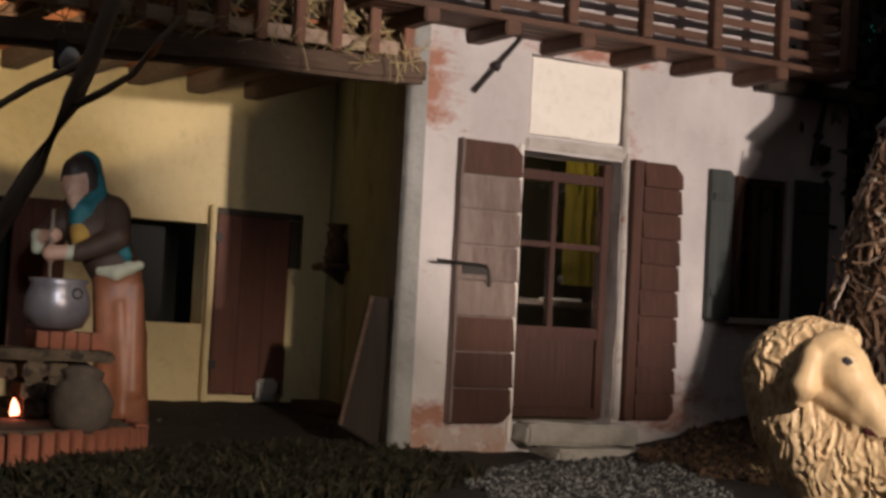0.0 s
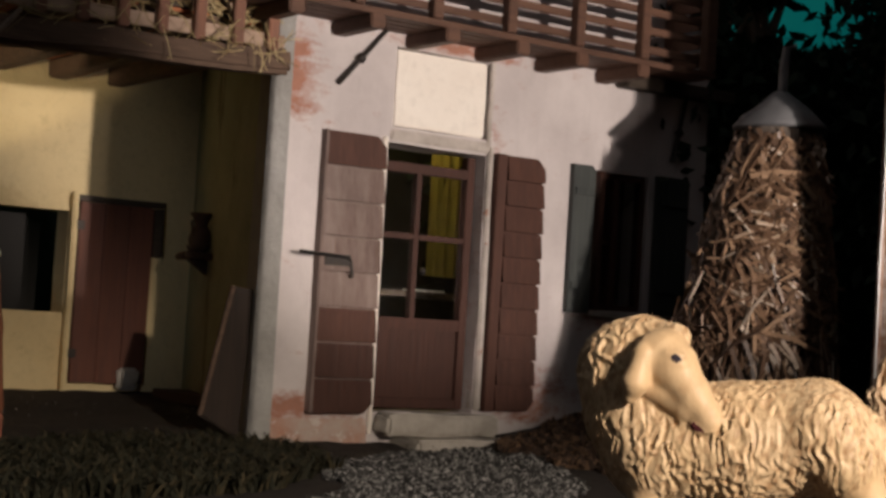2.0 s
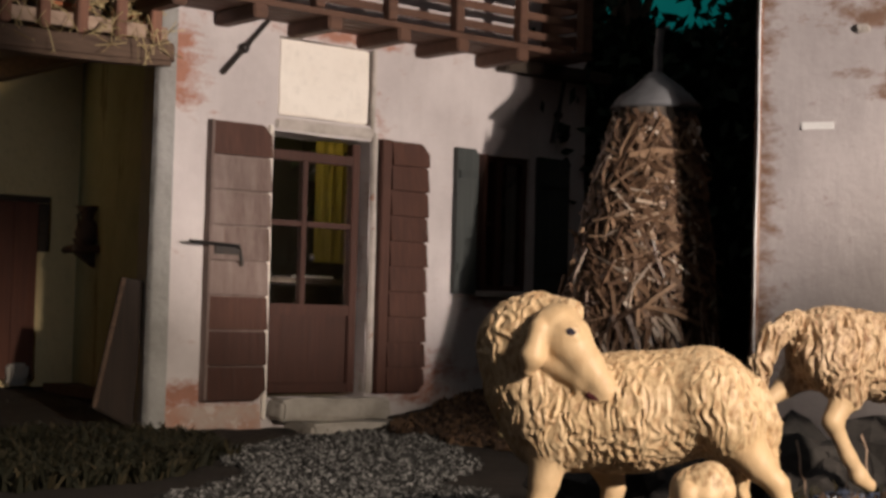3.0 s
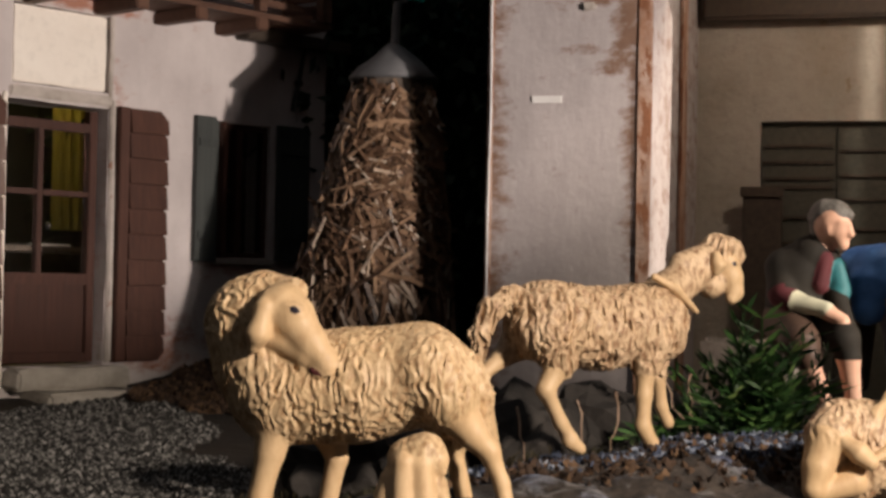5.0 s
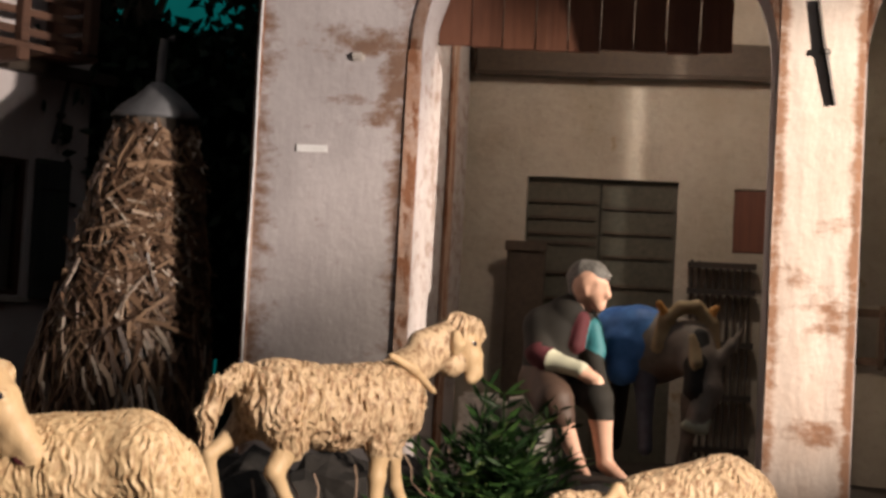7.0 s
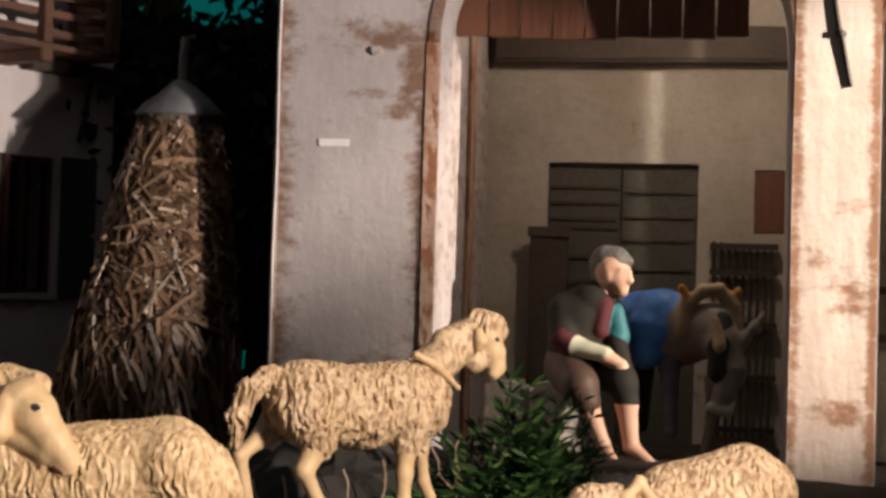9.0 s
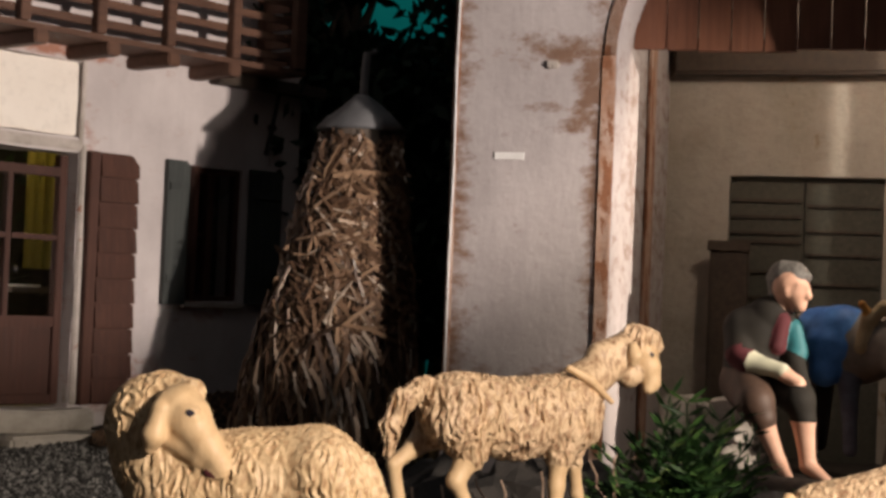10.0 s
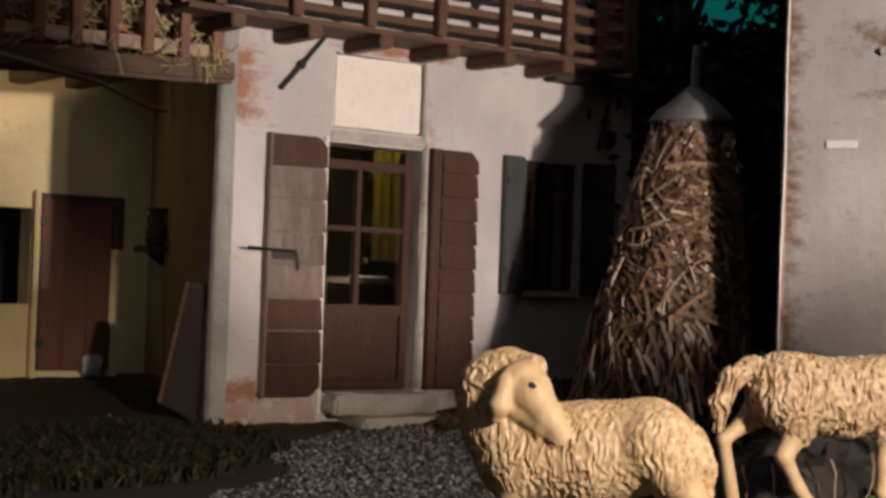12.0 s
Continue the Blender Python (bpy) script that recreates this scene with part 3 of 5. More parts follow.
for a, b in ((1.057, 1.107), (1.115, 1.182)):
    for c, e in ((0.110, 0.206), (0.213, 0.287)):
        pane = part("pane", box(a, b, Y + 0.006, Y + 0.008, c, e), "glass", door)
        pane.visible_shadow = False
part("door_knob", lathe([(0.001, 0), (0.004, 0.001), (0.005, 0.004), (0.003, 0.007), (0.0005, 0.008)], (0, 0, 0), 10), "iron", door, "small dark knob", True, pose(1.119, Y - 0.001, 0.168, 90))
trim = thing("door_surround", (1.12, FRONT, -0.01), "chipped pale plaster door surround", "door frame", kind="structure")
part("jamb", rough(box(1.1965, 1.2045, FRONT - 0.006, FRONT + 0.016, 0.0, 0.33, 0.002), 0.0015, 70, 4), "trim", trim)
part("jamb", rough(box(1.0415, 1.0465, FRONT - 0.006, FRONT + 0.016, -0.03, 0.325, 0.0015), 0.0015, 70, 4), "sign", trim)
for z0, z1, x0, x1, y0 in ((-0.030, -0.004, 1.05, 1.215, FRONT - 0.035), (-0.062, -0.031, 1.075, 1.225, FRONT - 0.065)):
    solid("door_step", rough(box(x0, x1, y0, FRONT - 0.001, z0, z1, 0.004), 0.003, 40, 5), "stone", "worn pale stone step before the house door", "step", "door steps")

# inside, seen through the panes
cur = bmesh.new()
for k in range(25):
    x = 1.290 + k * 0.0034
    cur.verts.new((x, 1.84 + 0.005 * math.sin(k * 1.3), 0.172)), cur.verts.new((x, 1.84 + 0.005 * math.sin(k * 1.3), 0.44))
cur.verts.ensure_lookup_table()
for k in range(24):
    cur.faces.new((cur.verts[2 * k], cur.verts[2 * k + 2], cur.verts[2 * k + 3], cur.verts[2 * k + 1]))
bmesh.ops.solidify(cur, geom=list(cur.faces), thickness=0.002)
M["curtain"] = paint("yellow_curtain", (0.48, 0.40, 0.14), (0.38, 0.31, 0.10), 30, 0.8)
solid("curtain", cur, "curtain", "lit yellow curtain hanging inside the house", "curtain")
table = thing("table", (1.24, 1.76, -0.006), "small dark wooden table inside the house", "table")
part("tabletop", box(1.12, 1.36, 1.71, 1.80, 0.138, 0.146, 0.001), "dark_beam", table)
for x in (1.13, 1.345):
    for y in (1.72, 1.785):
        part("leg", box(x, x + 0.008, y, y + 0.008, -0.006, 0.138), "dark_beam", table)
solid("paper_sheet", box(1.19, 1.24, 1.72, 1.745, 0.1462, 0.149), "tag", "white sheet lying on the table inside", "paper")

# window with its two shutters
win = thing("window_1", (1.42, FRONT, 0.136), "small house window with a brown wooden frame", "window", kind="structure")
part("window_frame", box(1.377, 1.385, FRONT - 0.012, FRONT + 0.02, 0.137, 0.318, 0.001), "shutter", win)
part("window_frame", box(1.462, 1.469, FRONT + 0.004, FRONT + 0.02, 0.137, 0.318, 0.001), "shutter", win)
part("window_frame", box(1.385, 1.462, FRONT + 0.004, FRONT + 0.02, 0.310, 0.318, 0.001), "shutter", win)
part("window_frame", box(1.385, 1.462, FRONT + 0.004, FRONT + 0.02, 0.137, 0.144, 0.001), "shutter", win)
part("glazing_bar", box(1.408, 1.419, FRONT - 0.002, FRONT + 0.016, 0.144, 0.310, 0.001), "shutter", win)
part("glazing_bar", box(1.385, 1.408, FRONT + 0.005, FRONT + 0.014, 0.224, 0.229, 0.0005), "shutter", win)
for a, b in ((1.385, 1.408), (1.419, 1.462)):
    pane = part("pane", box(a, b, FRONT + 0.010, FRONT + 0.012, 0.144, 0.310), "glass", win)
    pane.visible_shadow = False
part("window_sill", rough(box(1.37, 1.475, FRONT - 0.008, FRONT - 0.001, 0.127, 0.1345, 0.001), 0.0008, 60, 2), "trim", win)
for x0, x1, z0, z1, tilt in ((1.332, 1.369, 0.130, 0.323, 0), (1.480, 1.537, 0.134, 0.322, 0)):
    s = thing("window_shutter", ((x0 + x1) / 2, FRONT, z0), "dark green-grey wooden window shutter opened on the wall", "shutter", "window shutters")
    r = 0.006
    part("board", prism([(x0, z0), (x1, z0), (x1, z1 - r), (x1 - r, z1), (x0, z1)], 0.008, "y", FRONT - 0.010), "dark_shutter", s)
    part("batten", box(x0 + 0.003, x1 - 0.003, FRONT - 0.013, FRONT - 0.0105, z0 + 0.03, z0 + 0.04), "dark_shutter", s)
    part("batten", box(x0 + 0.003, x1 - 0.003, FRONT - 0.013, FRONT - 0.0105, z1 - 0.04, z1 - 0.03), "dark_shutter", s)

# wall irons
for name, a, b in (("wall_iron", (1.035, 0.452), (0.971, 0.379)), ("wall_iron", (1.527, 0.433), (1.507, 0.345))):
    w = thing(name, (b[0], FRONT - 0.004, b[1]), "black iron wall anchor slanting on the plaster", "wall anchor", "wall anchors")
    part("bar", tube([(a[0], FRONT - 0.005, a[1]), ((a[0] + b[0]) / 2, FRONT - 0.006, (a[1] + b[1]) / 2), (b[0], FRONT - 0.005, b[1])], [0.0025, 0.003, 0.0036], 6), "iron", w)
    q = 0.55
    part("knot", lathe([(0.003, -0.005), (0.006, -0.003), (0.006, 0.003), (0.003, 0.005)], (0, 0, 0), 8), "iron", w, "", True, pose(a[0] + (b[0] - a[0]) * q, FRONT - 0.006, a[1] + (b[1] - a[1]) * q, 0, 40, 0))

# balcony
balc = thing("balcony", (1.2, FRONT, 0.43), "brown wooden balcony with slatted railing under the eaves", "balcony")
FY = 1.500
for x in (0.862, 0.968, 1.072, 1.176, 1.270, 1.372):
    part("joist", rough(box(x - 0.008, x + 0.012, FY - 0.004, FRONT - 0.001, 0.434, 0.450, 0.002), 0.001, 30), "balcony", balc)
for k in range(4):
    y = FY + 0.001 + k * 0.0208
    part("floorboard", rough(box(0.80, 1.505, y, y + 0.0195, 0.4505, 0.458, 0.001), 0.0008, 20), "balcony", balc)
for x in (0.84, 0.945, 1.052, 1.160, 1.267, 1.375):
    part("post", box(x - 0.007, x + 0.007, FY - 0.003, FY + 0.011, 0.4585, 0.60, 0.001), "balcony", balc)
part("post", box(1.483, 1.500, FY - 0.003, FY + 0.013, 0.4585, 0.60, 0.001), "balcony", balc)
for z in (0.474, 0.499, 0.524, 0.549, 0.575):
    part("rail", rough(box(0.80, 1.49, FY + 0.0115, FY + 0.0165, z - 0.005, z + 0.005, 0.001), 0.0006, 15), "balcony", balc)
for z in (0.474, 0.499, 0.524, 0.549):
    part("side_rail", box(1.4845, 1.4885, FY + 0.017, FRONT - 0.002, z - 0.010, z + 0.010, 0.001), "balcony", balc)
part("back_post", box(1.483, 1.500, FRONT - 0.016, FRONT - 0.002, 0.4585, 0.60, 0.001), "balcony", balc)
part("beam_end", rough(box(1.40, 1.60, FRONT - 0.028, FRONT - 0.004, 0.432, 0.4495, 0.002), 0.001, 30), "dark_beam", balc)

# ---- the porch ----
loft = thing("hayloft", (0.6, 1.58, 0.37), "timber hayloft over the porch with a picket railing", "hayloft")
bm = rough(rough(box(0.15, 0.893, 1.548, 1.582, 0.374, 0.402, 0.005), 0.004, 14, 9), 0.0025, 60)
bmesh.ops.rotate(bm, cent=(0.893, 1.56, 0.39), matrix=Euler((0, radians(-2.2), 0)).to_matrix(), verts=bm.verts)
part("front_beam", bm, "timber", loft, "rough dark front beam")
for k in range(9):
    x = 0.22 + k * 0.085
    part("rafter", rough(box(x - 0.013, x + 0.013, 1.585, 2.059, 0.407, 0.433, 0.002), 0.0015, 25, 1), "timber", loft)
for k in range(8):
    x = 0.2635 + k * 0.085
    part("tile", box(x - 0.0285, x + 0.0285, 1.585, 2.057, 0.430, 0.434), "terracotta", loft, "orange terracotta tile")
part("loft_floor", box(0.15, 0.90, 1.585, 2.057, 0.4355, 0.442), "dark_beam", loft)
part("kick_board", rough(box(0.15, 0.888, 1.588, 1.594, 0.4425, 0.4505, 0.001), 0.001, 20, 2), "pale_wood", loft, "pale lower board")
part("kick_board", rough(box(0.15, 0.888, 1.562, 1.568, 0.4035, 0.419, 0.001), 0.001, 20, 2), "pale_wood", loft, "pale lower board")
for k in range(16):
    x = 0.868 - k * 0.0452
    part("picket", rough(box(x - 0.0065, x + 0.0065, 1.551, 1.5605, 0.398, 0.56, 0.0012), 0.0016, 30), "picket", loft)
verts, faces = [], []


def straw_bit(p, way, length, r, sides=4):
    way = way.normalized()
    a = way.cross(Vector((0.3, 0.5, 0.8))).normalized()
    b = way.cross(a)
    k = len(verts)
    bend = a * random.uniform(-0.12, 0.12) * length
    for s, (q, off) in enumerate(((-0.5, 0), (0, 1), (0.5, 0))):
        c = p + way * length * q + bend * off
        for e in ((1, 0), (-0.5, 0.87), (-0.5, -0.87)):
            verts.append(tuple(c + r * (a * e[0] + b * e[1])))
    for s in (0, 3):
        for e in range(3):
            faces.append((k + s + e, k + s + (e + 1) % 3, k + s + 3 + (e + 1) % 3, k + s + 3 + e))
    faces.append((k + 2, k + 1, k)), faces.append((k + 6, k + 7, k + 8))


for _ in range(2600):
    p = Vector((random.uniform(0.16, 0.885), random.uniform(1.572, 1.60), random.uniform(0.43, 0.56)))
    straw_bit(p, Vector((random.uniform(-1, 1), random.uniform(-0.25, 0.25), random.uniform(-0.7, 0.7))), random.uniform(0.02, 0.07), random.uniform(0.0006, 0.0012))
for _ in range(130):
    p = Vector((random.uniform(0.3, 0.885), random.uniform(1.535, 1.556), random.uniform(0.385, 0.415)))
    straw_bit(p, Vector((random.uniform(-1, 1), random.uniform(-0.3, 0.1), random.uniform(-0.9, 0.3))), random.uniform(0.015, 0.05), 0.0006)
stuff("hay", verts, faces, "hay", "dry yellow hay heaped behind the loft railing", "hay")
solid("hay_core", rough(box(0.16, 0.885, 1.605, 1.95, 0.443, 0.62, 0.01), 0.01, 20, 8), "sack", "packed brown hay filling the loft", "hay")

pdoor = thing("porch_door", (0.91, 2.05, -0.01), "faded red-brown plank door on the porch wall", "door")
for k in range(3):
    x = 0.858 + k * 0.0365
    part("plank", rough(box(x, x + 0.0358, 2.047, 2.058, -0.004, 0.243, 0.0012), 0.0008, 40, 2), "porch_door", pdoor)
part("lintel", rough(box(0.855, 0.985, 2.049, 2.0585, 0.2435, 0.252, 0.001), 0.001, 40, 2), "dark_beam", pdoor, "dark lintel")
part("side_post", rough(box(0.969, 0.985, 2.05, 2.0585, 0.175, 0.243, 0.001), 0.001, 40, 2), "dark_beam", pdoor, "dark side board")
part("stone_block", rough(box(0.925, 0.955, 2.035, 2.046, -0.012, 0.018, 0.004), 0.004, 60, 3), "stone", pdoor, "small stone at the foot")
for z in (0.03, 0.205):
    part("hinge", box(0.850, 0.864, 2.0445, 2.0468, z, z + 0.012), "iron", pdoor)
post = solid("porch_post", rough(box(0.846, 0.8545, 2.044, 2.0575, -0.02, 0.255, 0.002), 0.001, 40, 3), "yellow", "narrow ochre door post on the porch wall", "post")
shut = thing("porch_shutter", (0.59, 2.05, 0.02), "brown wooden hatch in the porch wall", "hatch")
for k in range(3):
    part("plank", box(0.575 + k * 0.0235, 0.598 + k * 0.0235, 2.048, 2.056, 0.022, 0.243, 0.001), "porch_door", shut)

# shelf with jugs on the side wall
sx, sy = 0.985, 1.93
shelf = thing("wall_shelf", (sx, sy, 0.17), "small rough wooden shelf on the porch side wall", "shelf")
Q = Matrix.Translation((sx + 0.012, sy, 0)) @ Euler((0, 0, math.atan2(d.y, d.x))).to_matrix().to_4x4()
part("board", rough(box(-0.045, 0.045, -0.002, 0.040, 0.172, 0.181, 0.002), 0.002, 40, 3), "timber", shelf, "", False, Q)
part("bracket", prism([(0.0, 0.171), (0.03, 0.171), (0.0, 0.15)], 0.02, "x", -0.01), "timber", shelf, "", False, Q)
jug = thing("jug", tuple(Q @ Vector((-0.012, 0.016, 0.1815))), "dark clay jug with a wide rim on the wall shelf", "jug")
at = Q @ Vector((-0.012, 0.016, 0.182))
jug_body = part("body", lathe([(0.008, 0), (0.014, 0.006), (0.0165, 0.016), (0.013, 0.028), (0.008, 0.035), (0.010, 0.044), (0.016, 0.052), (0.014, 0.0525), (0.007, 0.04)], at, 16), "clay", jug, "", True)
part("handle", tube([at + Vector((-0.008, -0.004, 0.045)), at + Vector((-0.018, -0.008, 0.04)), at + Vector((-0.014, -0.006, 0.022))], 0.002, 6), "clay", jug_body)
bowl = Q @ Vector((0.022, 0.016, 0.182))
solid("bowl", lathe([(0.006, 0), (0.011, 0.004), (0.013, 0.010), (0.0115, 0.010), (0.006, 0.003)], bowl, 16), "clay", "small dark clay bowl on the wall shelf", "bowl", smooth=True)

plank = thing("leaning_board", (0.86, 1.615, -0.04), "dark wooden trough board leaning on the porch wall", "board")
bm = prism([(0.836, -0.014), (0.887, -0.040), (0.896, 0.131), (0.868, 0.134)], 0.010, "y", 1.61, 0.002)
part("board", bm, "near_black_wood", plank)
part("edge", rough(tube([(0.835, 1.608, -0.014), (0.867, 1.608, 0.134)], 0.003, 6), 0.0006, 60), "timber", plank)

# hearth with pot, sack and fire
hearth = thing("hearth", (0.50, 1.52, -0.04), "low round stone hearth edged with upright bricks", "hearth")
C = Vector((0.38, 1.62, 0))
part("platform", lathe([(0.205, -0.06), (0.205, -0.018), (0.195, -0.012), (0.02, -0.012)], C, 40), "sooty_stone", hearth, "sooty stone platform")
brick_mesh = None
for k in range(34):
    a = radians(-125 + k * 4.3)
    if brick_mesh is None:
        ob = part("brick", rough(box(-0.0065, 0.0065, -0.006, 0.006, -0.035, 0.0, 0.0012), 0.0008, 90), "brick", hearth)
        brick_mesh = ob.data
        brick_mesh.transform(Matrix.Translation(ORIGIN[hearth]))
    else:
        ob = new("brick", brick_mesh)
        ob.parent = hearth
    ob.matrix_basis = Matrix.Translation(C + 0.212 * Vector((math.cos(a), math.sin(a), 0)) + Vector((0, 0, -0.012 + random.uniform(-0.003, 0.002))) - ORIGIN[hearth]) @ Euler((0, 0, a + math.pi / 2 + random.uniform(-0.1, 0.1))).to_matrix().to_4x4()
oven = thing("oven", (0.47, 1.60, -0.012), "stacked stone oven with a glowing fire hole", "oven")
for k in range(18):
    x, y, z = 0.385 + (k % 6) * 0.026, 1.575 + 0.01 * (k % 3), -0.010 + (k // 6) * 0.019
    if k // 6 < 2 and k % 6 in (1, 2):
        continue
    part("stone", rough(box(x, x + 0.025, y, y + 0.05, z, z + 0.0185, 0.003), 0.003, 50, 1), "sooty_stone", oven)
part("top_slab", rough(box(0.375, 0.555, 1.57, 1.66, 0.0475, 0.059, 0.003), 0.002, 40, 3), "sooty_stone", oven)
for k in range(5):
    part("brick", rough(box(0.475 + k * 0.0142, 0.488 + k * 0.0142, 1.58, 1.62, 0.0595, 0.077, 0.001), 0.0008, 60), "brick", oven)
part("fire", rough(lathe([(0.004, 0), (0.005, 0.004), (0.0035, 0.010), (0.001, 0.017)], (0.457, 1.580, -0.008), 10), 0.002, 90), "ember", oven, "glowing red fire")
pot = thing("cauldron", (0.50, 1.60, 0.077), "round grey metal cauldron standing on the oven", "cauldron")
pot_body = part("body", lathe([(0.012, 0), (0.026, 0.004), (0.0335, 0.018), (0.033, 0.034), (0.028, 0.047), (0.031, 0.052), (0.0285, 0.053), (0.026, 0.046), (0.004, 0.030)], (0.502, 1.605, 0.0775), 28), "pot", pot, "", True)
part("ring", tube([Vector((0.512 + 0.005 * math.cos(a), 1.573, 0.116 + 0.005 * math.sin(a))) for a in np.linspace(0, 6.0, 10)], 0.001, 5), "iron", pot_body)
bagc = (0.487, 1.462, -0.014)
solid("sack", rough(lathe([(0.020, 0), (0.028, 0.006), (0.029, 0.03), (0.024, 0.045), (0.018, 0.05), (0.022, 0.058), (0.012, 0.062), (0.004, 0.055)], bagc, 24), 0.005, 35), "sack", "small brown cloth sack at the hearth", "sack", smooth=True)
fix = thing("porch_spotlight", (0.46, 1.53, 0.355), "small white spotlight clamped under the loft beam", "spotlight")
part("housing", lathe([(0.006, 0), (0.008, 0.004), (0.008, 0.018), (0.004, 0.022)], (0, 0, 0), 12), "cable", fix, "", True, pose(0.468, 1.525, 0.338, 60, 0, 10))
part("clamp", box(0.462, 0.474, 1.535, 1.543, 0.335, 0.365, 0.001), "iron", fix)

# bare branch before the porch
br = thing("bare_branch", (0.10, 0.42, -0.04), "bare grey-brown tree branch with a few dry leaves", "branch")
MAIN = [(0.201, 0.570, 0.238), (0.196, 0.575, 0.214), (0.191, 0.579, 0.194), (0.185, 0.583, 0.175), (0.175, 0.591, 0.150), (0.165, 0.598, 0.128), (0.12, 0.62, 0.04), (0.08, 0.65, -0.06)]
TW1 = [(0.186, 0.580, 0.174), (0.189, 0.558, 0.177), (0.197, 0.552, 0.184), (0.205, 0.547, 0.197), (0.212, 0.542, 0.206)]
TW2 = [(0.188, 0.582, 0.190), (0.172, 0.590, 0.181), (0.162, 0.597, 0.173), (0.152, 0.604, 0.165)]
TW3 = [(0.201, 0.57, 0.237), (0.183, 0.447, 0.226), (0.200, 0.434, 0.221), (0.215, 0.423, 0.216), (0.230, 0.413, 0.208)]
LEAF1 = ((0.199, 0.545, 0.188), (0.201, 0.544, 0.191), (0.204, 0.541, 0.196))
LEAF2 = ((0.229, 0.413, 0.208), (0.233, 0.410, 0.207), (0.237, 0.407, 0.206))
for pts, radii in (
    (MAIN, [0.0032, 0.0034, 0.0036, 0.0038, 0.004, 0.0042, 0.005, 0.006]),
    (TW1, [0.0016, 0.0015, 0.0013, 0.0011, 0.0009]),
    (TW2, [0.0017, 0.0015, 0.0014, 0.0012]),
    (TW3, [0.0018, 0.0012, 0.0010, 0.0009, 0.0007]),
):
    part("limb", rough(tube(pts, radii, 8), 0.0006, 60), "bark", br, "", True)
M["dry_leaf"] = paint("dry_orange_leaf", (0.45, 0.17, 0.05), (0.32, 0.10, 0.03), 60, 0.6)
for a, b, c in (LEAF1, LEAF2):
    part("leaf", tube([a, b, c], [0.0008, 0.0034, 0.0006], 6, None, 0.35), "dry_leaf", br, "dry orange leaf", True)

# ---- the stable ----
def arch_wall(s0, s1, z1, opens, thick):
    """A wall along the stable's front with round-headed openings (s0, s1, springing)."""
    outline = [(s0, -0.08)]
    for a, b, spring in opens:
        r, mid_s = (b - a) / 2, (a + b) / 2
        outline += [(a, -0.08)] + [(mid_s - r * math.cos(q), spring + r * math.sin(q)) for q in np.linspace(0, math.pi, 25)] + [(b, -0.08)]
    outline += [(s1, -0.08), (s1, z1), (s0, z1)]
    return prism(outline, thick, "y", 0.0)


ARCHES = [(-0.206, 0.178, 0.43), (0.272, 0.66, 0.43)]
bm = arch_wall(-0.394, 0.80, 0.85, ARCHES, 0.09)
bmesh.ops.triangulate(bm, faces=[f for f in bm.faces if len(f.verts) > 4])
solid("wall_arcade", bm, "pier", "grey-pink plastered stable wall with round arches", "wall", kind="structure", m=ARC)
# worn edges and second pier, lamplight put into its paler plaster, proud of the wall
solid("wall_pier_face", rough(box(0.180, 0.270, -0.004, -0.001, -0.08, 0.60), 0.0012, 30, 5), "pier2", "pier painted paler for strong lamplight, with peeling red plaster", "pier", kind="structure", m=ARC)
for a, b, z in ((-0.222, -0.2065, 0.43), (-0.393, -0.386, 0.80)):
    solid("trim_pier_edge", rough(box(a, b, -0.003, -0.0005, -0.08, z, 0.0008), 0.0012, 60, 4), "edge", "rusty worn edge of the pier", "trim", kind="structure", m=ARC)
for a0, a1, off in ((-0.206, 0.178, 0.0), (0.272, 0.66, 0.0)):
    r, mid_s = (a1 - a0) / 2, (a0 + a1) / 2
    bm = bmesh.new()
    ring = []
    for q in np.linspace(0, math.pi, 25):
        ring.append([bm.verts.new((mid_s - (r + e) * math.cos(q), -0.003, 0.43 + (r + e) * math.sin(q))) for e in (0.0005, 0.014)])
    for p0, p1 in zip(ring, ring[1:]):
        bm.faces.new((p0[0], p0[1], p1[1], p1[0]))
    bmesh.ops.solidify(bm, geom=list(bm.faces), thickness=0.0025)
    solid("trim_arch", bm, "edge", "pale worn band round the arch", "trim", kind="structure", m=ARC)
solid("wall_stable_side", rough(box(-0.232, -0.208, 0.0905, BACK, -0.08, 0.85), 0.0012, 25, 5), "pier", "plastered side wall inside the stable", "wall", kind="structure", m=ARC)
solid("wall_pilaster", rough(box(-0.2075, -0.203, 0.24, 0.30, -0.08, 0.60, 0.002), 0.0015, 30, 4), "edge", "reddish pilaster on the stable side wall", "wall", kind="structure", m=ARC)
bm = wall_with_holes(-0.24, 0.85, -0.08, 0.85, [(-0.122, 0.083, -0.06, 0.337), (0.158, 0.21, 0.244, 0.33)], BACK, BACK + 0.04)
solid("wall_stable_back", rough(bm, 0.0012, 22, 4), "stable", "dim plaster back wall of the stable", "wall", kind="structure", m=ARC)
solid("wall_stable_dark", box(-0.3, 0.85, BACK + 0.08, BACK + 0.1, -0.08, 0.85), "shade_black", "near-black backing for the shade behind the stable door", "wall", kind="structure", m=ARC)
solid("ceiling_stable", box(-0.232, 0.80, 0.0905, BACK, 0.62, 0.64), "dark_beam", "dark ceiling of the stable", "ceiling", kind="structure", m=ARC)
# the slit is added so that the bay lamp draws a bright stripe
bm = wall_with_holes(0.0905, BACK - 0.001, -0.08, 0.62, [(0.313, 0.331, 0.30, 0.61)], 0.215, 0.235)
bmesh.ops.transform(bm, matrix=Matrix(((0, 1, 0, 0), (1, 0, 0, 0), (0, 0, 1, 0), (0, 0, 0, 1))), verts=bm.verts)
